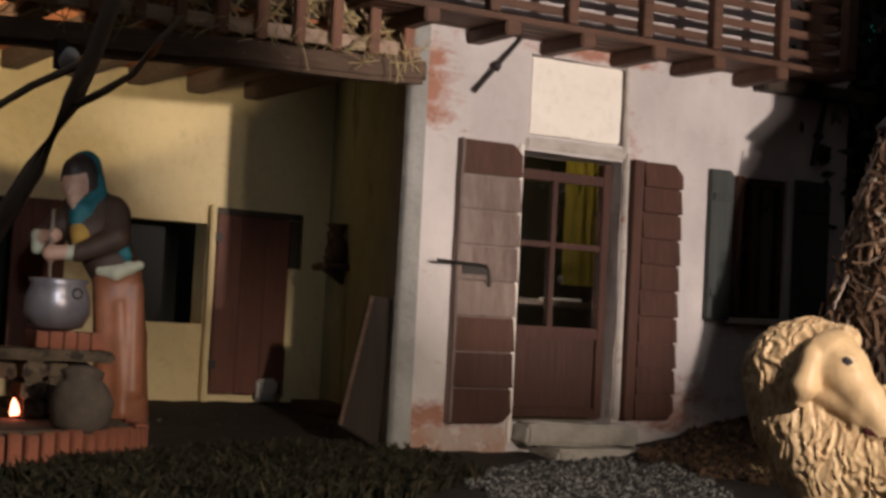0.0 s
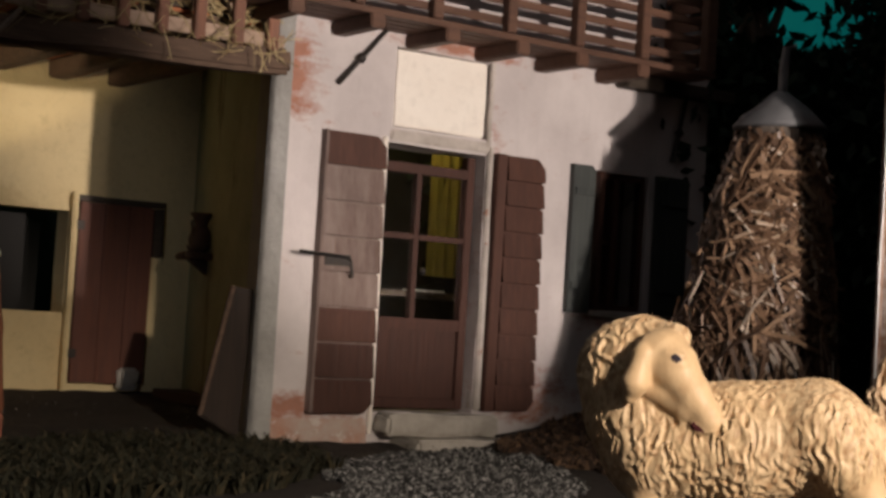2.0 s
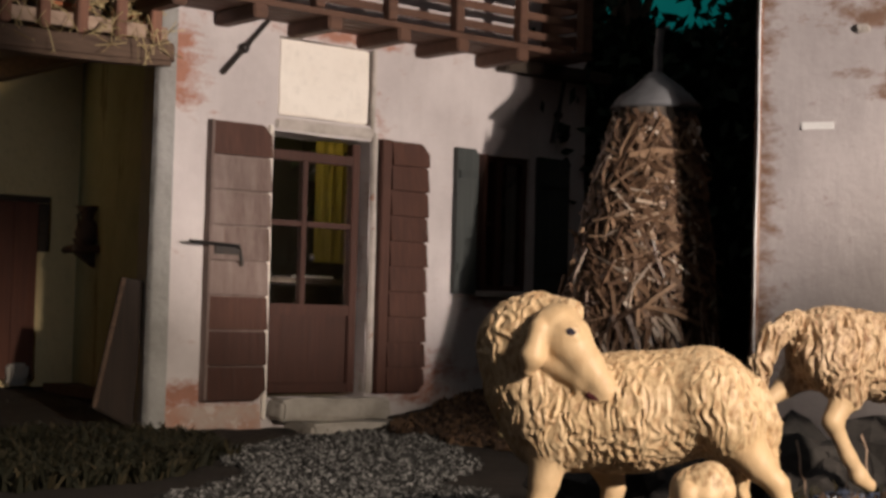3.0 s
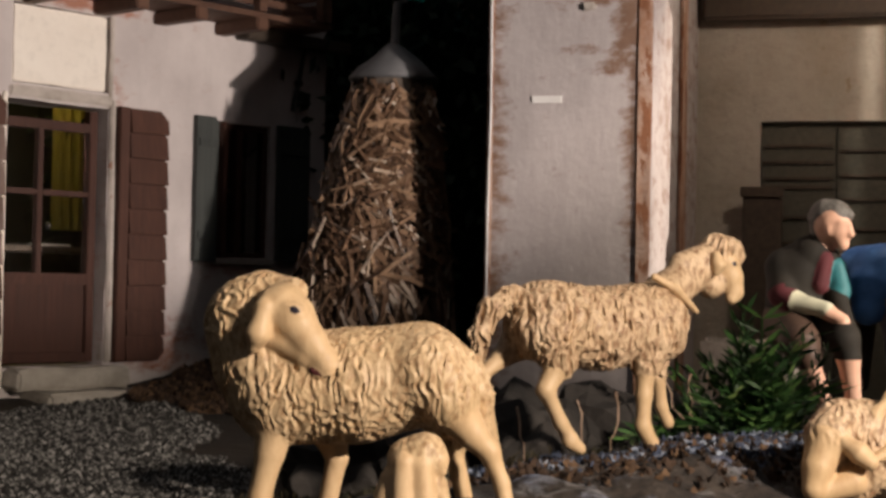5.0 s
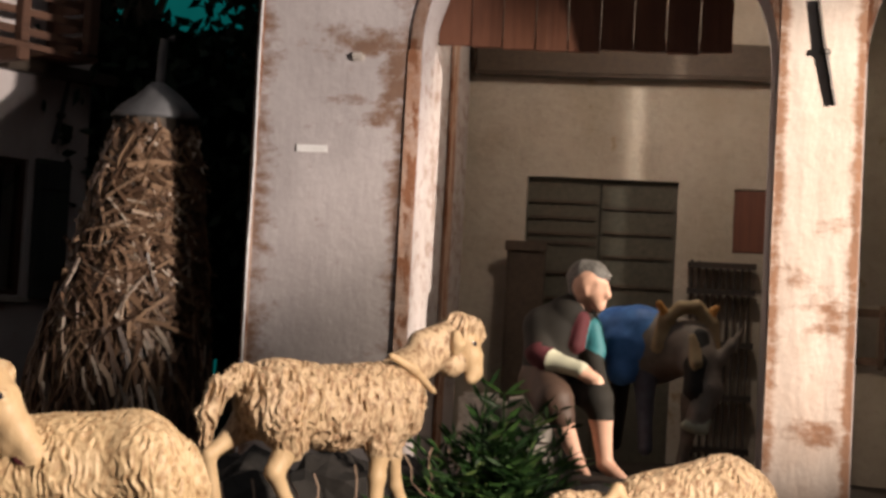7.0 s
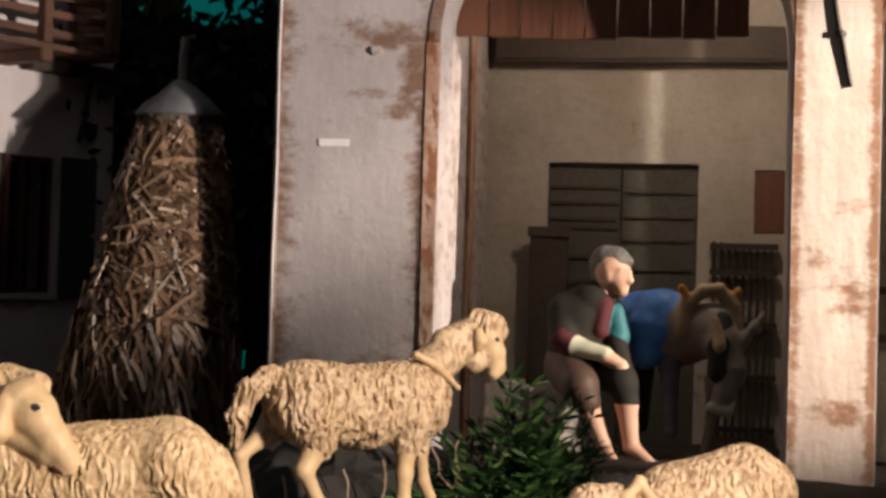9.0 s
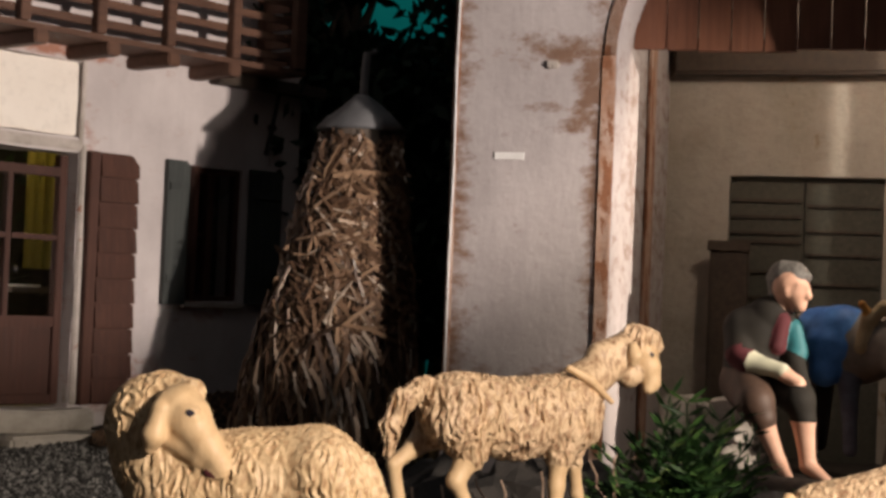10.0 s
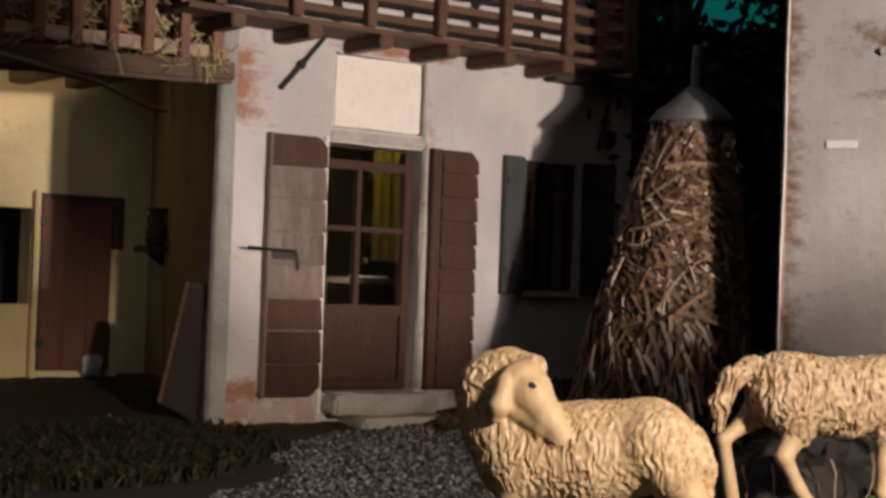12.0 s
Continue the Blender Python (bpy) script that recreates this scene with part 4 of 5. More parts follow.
bmesh.ops.reverse_faces(bm, faces=bm.faces)
solid("wall_stable_between", bm, "stable", "plaster wall between the two stable bays, with an added light slit", "wall", kind="structure", m=ARC)
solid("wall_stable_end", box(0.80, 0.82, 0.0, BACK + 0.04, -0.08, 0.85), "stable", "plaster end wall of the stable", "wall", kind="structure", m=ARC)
beam = solid("stable_beam", rough(box(-0.20, 0.214, BACK - 0.035, BACK - 0.001, 0.472, 0.520, 0.004), 0.0025, 20, 4), "dark_beam", "dark timber beam along the stable back wall", "beam", m=ARC)
sh = thing("hanging_boards", tuple(ARC @ Vector((0.0, 0.10, 0.46))), "row of red-brown boards closing the top of the arch", "boards")
for k in range(9):
    s = -0.203 + k * 0.0375
    part("board", rough(box(s, s + 0.0365, 0.096, 0.104, 0.452 + random.uniform(-0.003, 0.003), 0.615, 0.001), 0.001, 40, 1), "board", sh, "", False, ARC)

gate = thing("stable_door", tuple(ARC @ Vector((-0.02, BACK, -0.04))), "closed grey-green double stable door with dark slats", "door")
part("leaf", box(-0.121, -0.022, BACK + 0.012, BACK + 0.020, -0.06, 0.336), "gate_wood", gate, "", False, ARC)
part("leaf", box(-0.020, 0.082, BACK + 0.012, BACK + 0.020, -0.06, 0.336), "gate_wood", gate, "", False, ARC)
for k, z in enumerate((0.302, 0.280, 0.258, 0.246, 0.205, 0.17, 0.13)):
    part("slat", box(-0.118, -0.026, BACK + 0.008, BACK + 0.0118, z, z + 0.004), "dark_beam", gate, "dark slat", False, ARC)
for z in (0.296, 0.262, 0.23, 0.19):
    part("slat", box(-0.016, 0.078, BACK + 0.008, BACK + 0.0118, z, z + 0.003), "dark_beam", gate, "dark slat", False, ARC)
low = thing("half_door", tuple(ARC @ Vector((-0.1, BACK - 0.02, -0.04))), "dark wooden half door standing open in the stable", "door")
part("board", box(-0.142, -0.09, BACK - 0.03, BACK - 0.018, -0.045, 0.241, 0.002), "dark_beam", low, "", False, ARC)
part("rail", box(-0.145, -0.088, BACK - 0.034, BACK - 0.0305, 0.232, 0.246, 0.001), "dark_beam", low, "", False, ARC)
hatch = thing("stable_hatch", tuple(ARC @ Vector((0.18, BACK, 0.244))), "red-brown wooden hatch in the stable wall", "hatch")
part("board", box(0.159, 0.209, BACK + 0.004, BACK + 0.012, 0.245, 0.329, 0.001), "porch_door", hatch, "", False, ARC)
grille = thing("iron_grille", tuple(ARC @ Vector((0.14, BACK - 0.03, -0.03))), "black iron grille gate leaning on the stable wall", "grille")
for k in range(9):
    s = 0.106 + k * 0.0095
    part("bar", tube([(s, BACK - 0.025, -0.03), (s, BACK - 0.012, 0.232 - k * 0.001)], 0.0022, 6), "iron", grille, "", False, ARC)
for z in (0.225, 0.19, 0.12, 0.05, -0.02):
    part("cross_bar", box(0.100, 0.190, BACK - 0.029, BACK - 0.009, z - 0.004, z + 0.004), "iron", grille, "", False, ARC)
iron = thing("wall_iron", tuple(ARC @ Vector((0.225, -0.006, 0.40))), "black iron bar fixed to the bright pier", "wall anchor", "wall anchors")
part("bar", tube([(0.217, -0.006, 0.495), (0.226, -0.007, 0.442), (0.228, -0.007, 0.437), (0.239, -0.006, 0.383)], 0.0032, 6), "iron", iron, "", False, ARC)
part("knot", lathe([(0.003, -0.004), (0.006, -0.002), (0.006, 0.002), (0.003, 0.004)], (0, 0, 0), 8), "iron", iron, "", False, ARC @ pose(0.227, -0.007, 0.440, 0, 12, 0))
cable = tube([(-0.388, -0.005, 0.80), (-0.3875, -0.005, 0.55), (-0.389, -0.005, 0.42), (-0.388, -0.005, 0.30), (-0.3895, -0.005, 0.20), (-0.389, -0.005, -0.05)], 0.0014, 6)
solid("cable", cable, "cable", "thin white cable running up the pier edge", "cable", m=ARC)
tagp = thing("small_tag", tuple(ARC @ Vector((-0.33, -0.003, 0.31))), "small white paper tag on the pier", "tag")
part("paper", box(-0.3415, -0.307, -0.002, -0.0008, 0.3125, 0.3205), "tag", tagp, "", False, ARC)
chip = solid("stone_chip", rough(box(-0.285, -0.270, -0.006, -0.0005, 0.415, 0.424, 0.002), 0.002, 90, 2), "trim", "chipped stone set in the pier plaster", "stone", m=ARC)
bench = thing("stone_bench", tuple(ARC @ Vector((-0.09, 0.12, -0.03))), "rough pale stone bench in the stable", "bench")
for s0, s1, z0, z1 in ((-0.165, -0.10, -0.05, 0.0), (-0.10, -0.04, -0.05, -0.005), (-0.16, -0.11, 0.0, 0.05), (-0.11, -0.045, -0.004, 0.048)):
    part("stone", rough(box(s0, s1 - 0.001, 0.10, 0.165, z0, z1, 0.006), 0.005, 35, 2), "stone", bench, "", False, ARC)
fence = thing("wooden_fence", tuple(ARC @ Vector((0.45, 0.30, -0.03))), "low brown wooden fence in the second bay", "fence")
for k in range(10):
    s = 0.30 + k * 0.035
    part("picket", rough(box(s, s + 0.008, 0.30, 0.306, 0.10, 0.18, 0.001), 0.001, 40), "timber", fence, "", False, ARC)
for z in (0.105, 0.165):
    part("rail", box(0.24, 0.66, 0.307, 0.313, z, z + 0.01, 0.001), "timber", fence, "", False, ARC)
for s in (0.28, 0.62):
    part("post", box(s, s + 0.012, 0.298, 0.3065, -0.05, 0.185, 0.001), "timber", fence, "", False, ARC)
solid("manger_wall", rough(box(0.25, 0.70, 0.315, 0.33, -0.06, 0.095, 0.003), 0.002, 30, 3), "stable", "low dim plaster wall behind the fence", "wall", m=ARC)

# ---- haystack ----
HX, HY = 1.398, 1.300
hay = thing("haystack", (HX, HY, -0.03), "tall conical straw stack with a grey cap on a pole", "haystack")
VIEW = Vector((0.68, -0.73, 0))


def stack_r(z):
    return float(np.interp(z, [-0.05, 0.05, 0.155, 0.25, 0.315, 0.36], [0.112, 0.100, 0.080, 0.064, 0.053, 0.044]))


def stack_mid(z):
    """The stack leans: its middle at a height."""
    return Vector((HX, HY, 0)) + VIEW * float(np.interp(z, [-0.05, 0.05, 0.155, 0.36], [-0.022, -0.014, -0.002, 0.012]))


core = bmesh.new()
tube([stack_mid(z) + Vector((0, 0, z)) for z in np.linspace(-0.05, 0.36, 12)], [stack_r(z) * 0.94 for z in np.linspace(-0.05, 0.36, 12)], 24, core)
part("core", rough(core, 0.004, 30), "sack", hay)
verts, faces = [], []
for _ in range(3600):
    z = random.uniform(-0.04, 0.345)
    a = random.uniform(-math.pi, math.pi)
    big = random.random() < 0.45
    r = stack_r(z) * random.uniform(0.93, 1.06)
    out, tang = Vector((math.cos(a), math.sin(a), 0)), Vector((-math.sin(a), math.cos(a), 0))
    lean = random.choice((-0.75, 0.35, 0.9)) + random.gauss(0.0, 0.45)
    if z < 0.09:
        lean *= 0.35
    way = tang * math.sin(lean) + Vector((0, 0, -1)) * math.cos(lean) + out * random.uniform(0.0, 0.30)
    straw_bit(stack_mid(z) + Vector((0, 0, z)) + out * r, way, random.uniform(0.03, 0.075) if z < 0.315 else random.uniform(0.015, 0.03), random.uniform(0.0022, 0.0036) if big else random.uniform(0.0010, 0.0020))
stuff("straw_cover", verts, faces, "straw", "loose glossy straw stalks", "straw", hay)
top = stack_mid(0.36)
part("cap", rough(lathe([(0.054, 0.356), (0.0555, 0.359), (0.045, 0.372), (0.030, 0.383), (0.017, 0.394), (0.009, 0.402), (0.004, 0.403)], top, 28), 0.004, 34), "cap", hay, "grey dented cap", True)
part("pole", rough(tube([top + Vector(p) for p in ((0, 0, 0.365), (0.003, 0, 0.43), (0.004, -0.001, 0.454), (0.013, -0.008, 0.457))], [0.0060, 0.0056, 0.0052, 0.004], 8), 0.001, 80), "cap", hay, "grey wooden pole end")

# dark trees behind the court
def tree(x, y, h, w, seed):
    rnd = random.Random(seed)
    t = thing("tree", (x, y, -0.05), "dark leafy tree standing behind the court", "tree", "trees behind the court")
    part("trunk", rough(tube([(x, y, -0.05), (x + 0.02, y, h * 0.4), (x, y + 0.02, h * 0.8), (x, y, h)], [0.03, 0.024, 0.014, 0.004], 8), 0.004, 12), "bark", t)
    for k in range(7):
        a, z = rnd.uniform(0, 6.28), h * rnd.uniform(0.35, 0.8)
        part("limb", tube([(x, y, z), (x + w * 0.4 * math.cos(a), y + w * 0.4 * math.sin(a), z + 0.08), (x + w * 0.8 * math.cos(a), y + w * 0.8 * math.sin(a), z + 0.14)], [0.012, 0.008, 0.003], 6), "bark", t)
    vs, fs = [], []
    for _ in range(8000):
        q = Vector((rnd.gauss(0, 0.42), rnd.gauss(0, 0.42), rnd.uniform(-1, 1)))
        c = Vector((x + q.x * w * (1.1 - 0.4 * abs(q.z)), y + q.y * w * (1.1 - 0.4 * abs(q.z)), h * 0.62 + q.z * h * 0.5))
        if noise.noise(c * 9) < -0.38:
            continue
        u, v = Vector((rnd.gauss(0, 1), rnd.gauss(0, 1), rnd.gauss(0, 1))).normalized(), Vector((rnd.gauss(0, 1), rnd.gauss(0, 1), rnd.gauss(0, 1)))
        v = u.cross(v).normalized()
        s = rnd.uniform(0.009, 0.022)
        k = len(vs)
        vs += [tuple(c - u * s), tuple(c + v * s * 0.45 + u * s * 0.1), tuple(c + u * s), tuple(c - v * s * 0.45 + u * s * 0.1)]
        fs.append((k, k + 1, k + 2, k + 3))
    stuff("crown", vs, fs, "leaf_dark", "dark foliage", "tree", t)


for k, (along, far, h, w) in enumerate(((-0.125, 2.45, 0.95, 0.062), (-0.062, 2.5, 0.95, 0.055), (0.150, 2.5, 0.95, 0.052), (-0.20, 2.3, 0.9, 0.11), (-0.34, 2.3, 0.95, 0.17), (-0.52, 2.5, 1.0, 0.22), (-0.22, 2.75, 0.74, 0.12), (0.21, 2.35, 0.95, 0.16), (0.40, 2.7, 1.0, 0.22), (-0.03, 2.5, 0.47, 0.15), (0.10, 2.6, 0.49, 0.14), (-0.13, 2.4, 0.48, 0.13), (0.04, 2.9, 0.56, 0.16))):
    p = mid * far + side * along * far / 2.5
    tree(p.x, p.y, h, w, k)

# ---- figures ----
def skin_net(field, lo, hi, cell):
    """A closed mesh where a field on a grid changes sign (surface nets)."""
    n = np.ceil((hi - lo) / cell).astype(int) + 1
    axes = [lo[k] + cell * np.arange(n[k]) for k in range(3)]
    g = np.stack(np.meshgrid(*axes, indexing="ij"), -1)
    flat = g.reshape(-1, 3)
    f = np.concatenate([field(flat[k : k + 200000]) for k in range(0, len(flat), 200000)]).reshape(n)
    inside = f < 0
    corner = [(i, j, k) for i in (0, 1) for j in (0, 1) for k in (0, 1)]
    cut = lambda a, c: a[c[0] : n[0] - 1 + c[0], c[1] : n[1] - 1 + c[1], c[2] : n[2] - 1 + c[2]]  # noqa: E731
    total = sum(cut(inside, c).astype(int) for c in corner)
    cells = (total > 0) & (total < 8)
    index = -np.ones(cells.shape, int)
    index[cells] = np.arange(cells.sum())
    sums, counts = np.zeros((cells.sum(), 3)), np.zeros(cells.sum())
    where = np.argwhere(cells)
    for a in corner:
        for k in range(3):
            if a[k]:
                continue
            b = tuple(v + (1 if q == k else 0) for q, v in enumerate(a))
            fa, fb = cut(f, a)[cells], cut(f, b)[cells]
            hit = (fa < 0) != (fb < 0)
            w = fa[hit] / (fa[hit] - fb[hit])
            p = np.array(a, float) + np.zeros((hit.sum(), 3))
            p[:, k] += w
            sums[hit] += p
            counts[hit] += 1
    verts = lo + cell * (where + sums / counts[:, None])
    faces = []
    for k in range(3):
        u, v = (k + 1) % 3, (k + 2) % 3
        sl = lambda d: tuple(slice(d[q], n[q] - 1 + d[q] if q == k else n[q] + d[q] - 0) for q in range(3))  # noqa: E731
        a = inside[tuple(slice(0, n[q] - 1) if q == k else slice(1, n[q] - 1) for q in range(3))]
        b = inside[tuple(slice(1, n[q]) if q == k else slice(1, n[q] - 1) for q in range(3))]
        for flip in (False, True):
            at = np.argwhere((a & ~b) if not flip else (~a & b))
            if not len(at):
                continue
            base = at.copy()
            base[:, u] += 1
            base[:, v] += 1
            quad = []
            for du, dv in ((-1, -1), (0, -1), (0, 0), (-1, 0)):
                c = base.copy()
                c[:, u] += du
                c[:, v] += dv
                quad.append(index[c[:, 0], c[:, 1], c[:, 2]])
            q = np.stack(quad, 1)
            faces.append(q[:, ::-1] if flip else q)
    return verts, np.concatenate(faces)


def wave(p, scale, seed):
    """Smooth random field from a few sine waves, about -1 to 1."""
    r = np.random.RandomState(seed)
    out = 0
    for _ in range(7):
        w = r.normal(size=3) * scale
        out = out + np.sin(p @ w + r.uniform(0, 6.28))
    return out / 3.2


def figure(name, label, category, origin, right, px, limbs, cell, blend, curls=0.0, curl_size=1.0, group=""):
    """One closed mesh from rounded limbs. limbs: (from, to, radius, radius, material, woolly), in units of px metres along right, deep and up."""
    right = Vector(right).normalized()
    deep = Vector((-right.y, right.x, 0))
    a = np.array([l[0] for l in limbs], float)
    b = np.array([l[1] for l in limbs], float)
    r0, r1 = np.array([l[2] for l in limbs], float), np.array([l[3] for l in limbs], float)
    mats = []
    for l in limbs:
        if l[4] not in mats:
            mats.append(l[4])

    def each(p):
        out = np.empty((len(limbs), len(p)))
        for k in range(len(limbs)):
            ab = b[k] - a[k]
            t = np.clip((p - a[k]) @ ab / max(ab @ ab, 1e-9), 0, 1)
            out[k] = np.linalg.norm(p - a[k] - t[:, None] * ab, axis=1) - (r0[k] + (r1[k] - r0[k]) * t)
        return out

    woolly = np.array([l[5] for l in limbs], float)

    def field(p):
        e = each(p)
        m = e.min(0)
        w = np.exp(-(e - m) / blend)
        d = m - blend * np.log(w.sum(0))
        if curls:
            on = np.abs(d) < 2.2 * curls + 2 * cell
            q0, e0, m0 = p[on], e[:, on], m[on]
            near = np.exp(-(e0 - m0) / (blend * 0.6))
            wool = (near * woolly[:, None]).sum(0) / near.sum(0)
            q = q0 * np.array([1.0, 0.9, 0.40]) / curl_size
            q = q + 1.2 * np.stack([wave(q, 0.30, 3), wave(q, 0.30, 4), wave(q, 0.30, 5)], 1)
            q[:, 0] += 0.8 * np.sin(q0[:, 2] / (2.3 * curl_size) + 2.5 * wave(q0 / curl_size, 0.09, 6))
            h = 0.75 - 1.15 * np.abs(wave(q, 0.62, 1)) - 0.45 * np.abs(wave(q, 1.25, 2))
            h = h * (0.95 + 0.45 * wave(q0 / curl_size, 0.10, 8))
            d[on] -= curls * wool * h
        return d

    lo = np.minimum(a - r0[:, None], b - r1[:, None]).min(0) - 4 * cell - curls
    hi = np.maximum(a + r0[:, None], b + r1[:, None]).max(0) + 4 * cell + curls
    verts, faces = skin_net(field, lo, hi, cell)
    mid_f = verts[faces].mean(1)
    e = each(mid_f)
    owner = e.argmin(0)
    me = bpy.data.meshes.new(name)
    world_v = np.outer(verts[:, 0] * px, right) + np.outer(verts[:, 1] * px, deep) + np.outer(verts[:, 2] * px, (0, 0, 1))
    me.from_pydata(world_v.tolist(), [], faces.tolist())
    for m in mats:
        me.materials.append(M[m])
    slot = np.array([mats.index(l[4]) for l in limbs])[owner]
    me.polygons.foreach_set("material_index", slot.astype(np.int32))
    me.shade_smooth()
    me.update()
    ob = new(name, me)
    ob.location = origin
    return tagged(ob, label, category, group)


W, S = 1, 0
RIGHT = (0.63, -0.776, 0)

# ewe that looks back over its shoulder
ewe_body = [
    ((-136, 0, 202), (-14, 0, 211), 97, 102, "wool", W),
    ((6, 0, 212), (107, 0, 234), 102, 91, "wool", W),
    ((107, 0, 234), (152, 4, 217), 89, 77, "wool", W),
    ((-194, 6, 315), (-176, 4, 250), 85, 85, "wool", W),
    ((-186, 0, 250), (-131, 0, 200), 73, 93, "wool", W),
    ((-185, 0, 351), (-169, -6, 361), 57, 51, "wool", W),
    ((-136, -24, 376), (-112, -40, 379), 28, 22, "wool", W),
    ((-164, -20, 241), (-132, -24, 177), 70, 68, "wool", W),
    ((124, -36, 238), (160, -44, 195), 74, 56, "wool", W),
    ((199, -6, 259), (224, -10, 199), 17, 17, "wool", W),
    ((224, -10, 199), (228, -14, 138), 17, 9.0, "wool", W),
]
ewe_head = [
    ((-130, -62, 345), (-114, -68, 333), 46, 41, "face", S),
    ((-114, -68, 331), (-79, -80, 290), 41, 30, "face", S),
    ((-79, -80, 290), (-54, -86, 261), 29, 22, "face", S),
    ((-143, -60, 301), (-87, -78, 267), 33, 24, "face", S),
    ((-86, -80, 265), (-59, -86, 245), 20, 13, "face", S),
    ((-52, -88, 257), (-45, -90, 247), 19, 16, "face", S),
    ((-154, -82, 368), (-157, -96, 348), 8.9, 14, "face", S),
    ((-157, -97, 348), (-166, -104, 302), 16, 20, "face", S),
    ((-166, -104, 302), (-173, -100, 280), 20, 11.7, "face", S),
]
ewe_marks = [
    ((-104, -105, 346), (-102, -105, 345), 4.9, 4.5, "eye", S),
    ((-117, -104, 352), (-91, -103, 350), 4.4, 3.4, "face", S),
    ((-114, -104, 337), (-94, -104, 336), 3.7, 2.9, "face", S),
    ((-71, -100, 241), (-52, -97, 235), 1.8, 1.6, "red_cloth", S),
]
ewe_legs = [
    ((170, -46, 181), (207, -48, 134), 46, 27, "face", S),
    ((207, -48, 134), (237, -48, 104), 26, 19, "face", S),
    ((237, -48, 104), (260, -50, 49), 18, 13, "face", S),
    ((260, -50, 49), (272, -54, -8), 13, 17, "face", S),
    ((141, 46, 173), (168, 50, 102), 45, 23, "wool", W),
    ((168, 50, 102), (197, 52, -10), 18, 15, "face", S),
    ((-144, -40, 133), (-149, -42, 93), 36, 26, "face", S),
    ((-149, -42, 93), (-165, -46, 14), 25, 20, "face", S),
    ((-165, -46, 14), (-171, -48, -65), 20, 22, "face", S),
    ((-52, 40, 118), (-40, 44, 77), 35, 20, "face", S),
    ((-40, 44, 77), (-57, 46, -16), 19, 17, "face", S),
]
figure("sheep_statue", "cream painted sheep figure looking back over its shoulder", "sheep figure", (0.5146, 0.4666, 0.002), RIGHT, 0.000265, ewe_body + ewe_head + ewe_marks + ewe_legs, 2.1, 3.6, 4.4, 3.6, "sheep figures")

# ewe that stands looking out to the stable
second_body = [
    ((-104, 0, 209), (6, 0, 197), 65, 65, "wool_pale", W),
    ((6, 0, 197), (100, 0, 207), 65, 66, "wool_pale", W),
    ((100, 0, 204), (131, -6, 209), 62, 45, "wool_pale", W),
    ((101, -14, 181), (137, -14, 181), 41, 32, "wool_pale", W),
    ((-167, 0, 250), (-209, -4, 225), 16, 16, "wool_pale", W),
    ((-209, -4, 225), (-230, -6, 184), 16, 14, "wool_pale", W),
    ((-230, -6, 184), (-232, -8, 145), 14, 7.9, "wool_pale", W),
]
second_head = [
    ((143, 0, 256), (210, 0, 295), 38, 30, "wool_pale", S),
    ((178, 0, 305), (223, -4, 320), 23, 23, "wool_pale", S),
    ((253, -4, 333), (271, -10, 330), 27, 24, "wool_pale", W),
    ((278, -14, 332), (284, -16, 322), 15, 13, "wool_pale", W),
    ((263, -12, 312), (272, -20, 287), 24, 19, "face", S),
    ((272, -20, 287), (277, -24, 260), 18, 14, "face", S),
    ((275, -24, 262), (268, -26, 250), 13, 9.7, "face", S),
    ((241, -4, 272), (262, -8, 288), 23, 18, "wool_pale", S),
    ((224, -36, 323), (226, -40, 307), 7.7, 10.5, "face", S),
    ((226, -40, 307), (223, -38, 294), 10.5, 5.8, "face", S),
    ((239, 18, 336), (225, 26, 328), 9.8, 9.8, "wool_pale", S),
]
second_marks = [
    ((262, -35, 310), (264, -35, 309), 2.5, 2.5, "eye", S),
    ((93, -34, 284), (130, -44, 265), 6.0, 6.5, "face", S),
    ((130, -46, 265), (180, -38, 228), 6.5, 4.5, "face", S),
]
second_legs = [
    ((-119, -32, 185), (-96, -38, 146), 43, 26, "wool_pale", W),
    ((-99, -38, 144), (-125, -40, 102), 21, 15, "face", S),
    ((-125, -40, 102), (-97, -42, 50), 13, 10.3, "face", S),
    ((-97, -42, 50), (-77, -42, 24), 10.3, 11.7, "face", S),
    ((-80, -44, 19), (-63, -48, 8), 11.6, 9.9, "face", S),
    ((-116, 34, 183), (-155, 36, 152), 40, 18, "wool_pale", S),
    ((-155, 36, 152), (-196, 38, 121), 15, 10.8, "face", S),
    ((-196, 38, 121), (-170, 40, -2), 10.8, 13, "face", S),
    ((84, -30, 172), (79, -34, 140), 37, 24, "wool_pale", W),
    ((79, -34, 140), (74, -36, 89), 18, 13, "face", S),
    ((74, -36, 89), (71, -38, 41), 13, 11.6, "face", S),
    ((70, -40, 38), (84, -46, 12), 13, 12, "face", S),
]
second_far_leg = [
    ((147, 30, 160), (158, 34, 121), 31, 14, "wool_pale", W),
    ((158, 34, 121), (168, 36, 68), 11.6, 10.1, "face", S),
    ((168, 36, 63), (181, 32, 36), 10.6, 10.6, "face", S),
]
figure("sheep_statue", "cream painted sheep figure standing with its head raised", "sheep figure", (0.7225, 0.4799, 0.0135), (0.64, -0.20, 0), 0.000352, second_body + second_head + second_marks + second_legs + second_far_leg, 1.7, 3.2, 6.4, 3.2, "sheep figures")

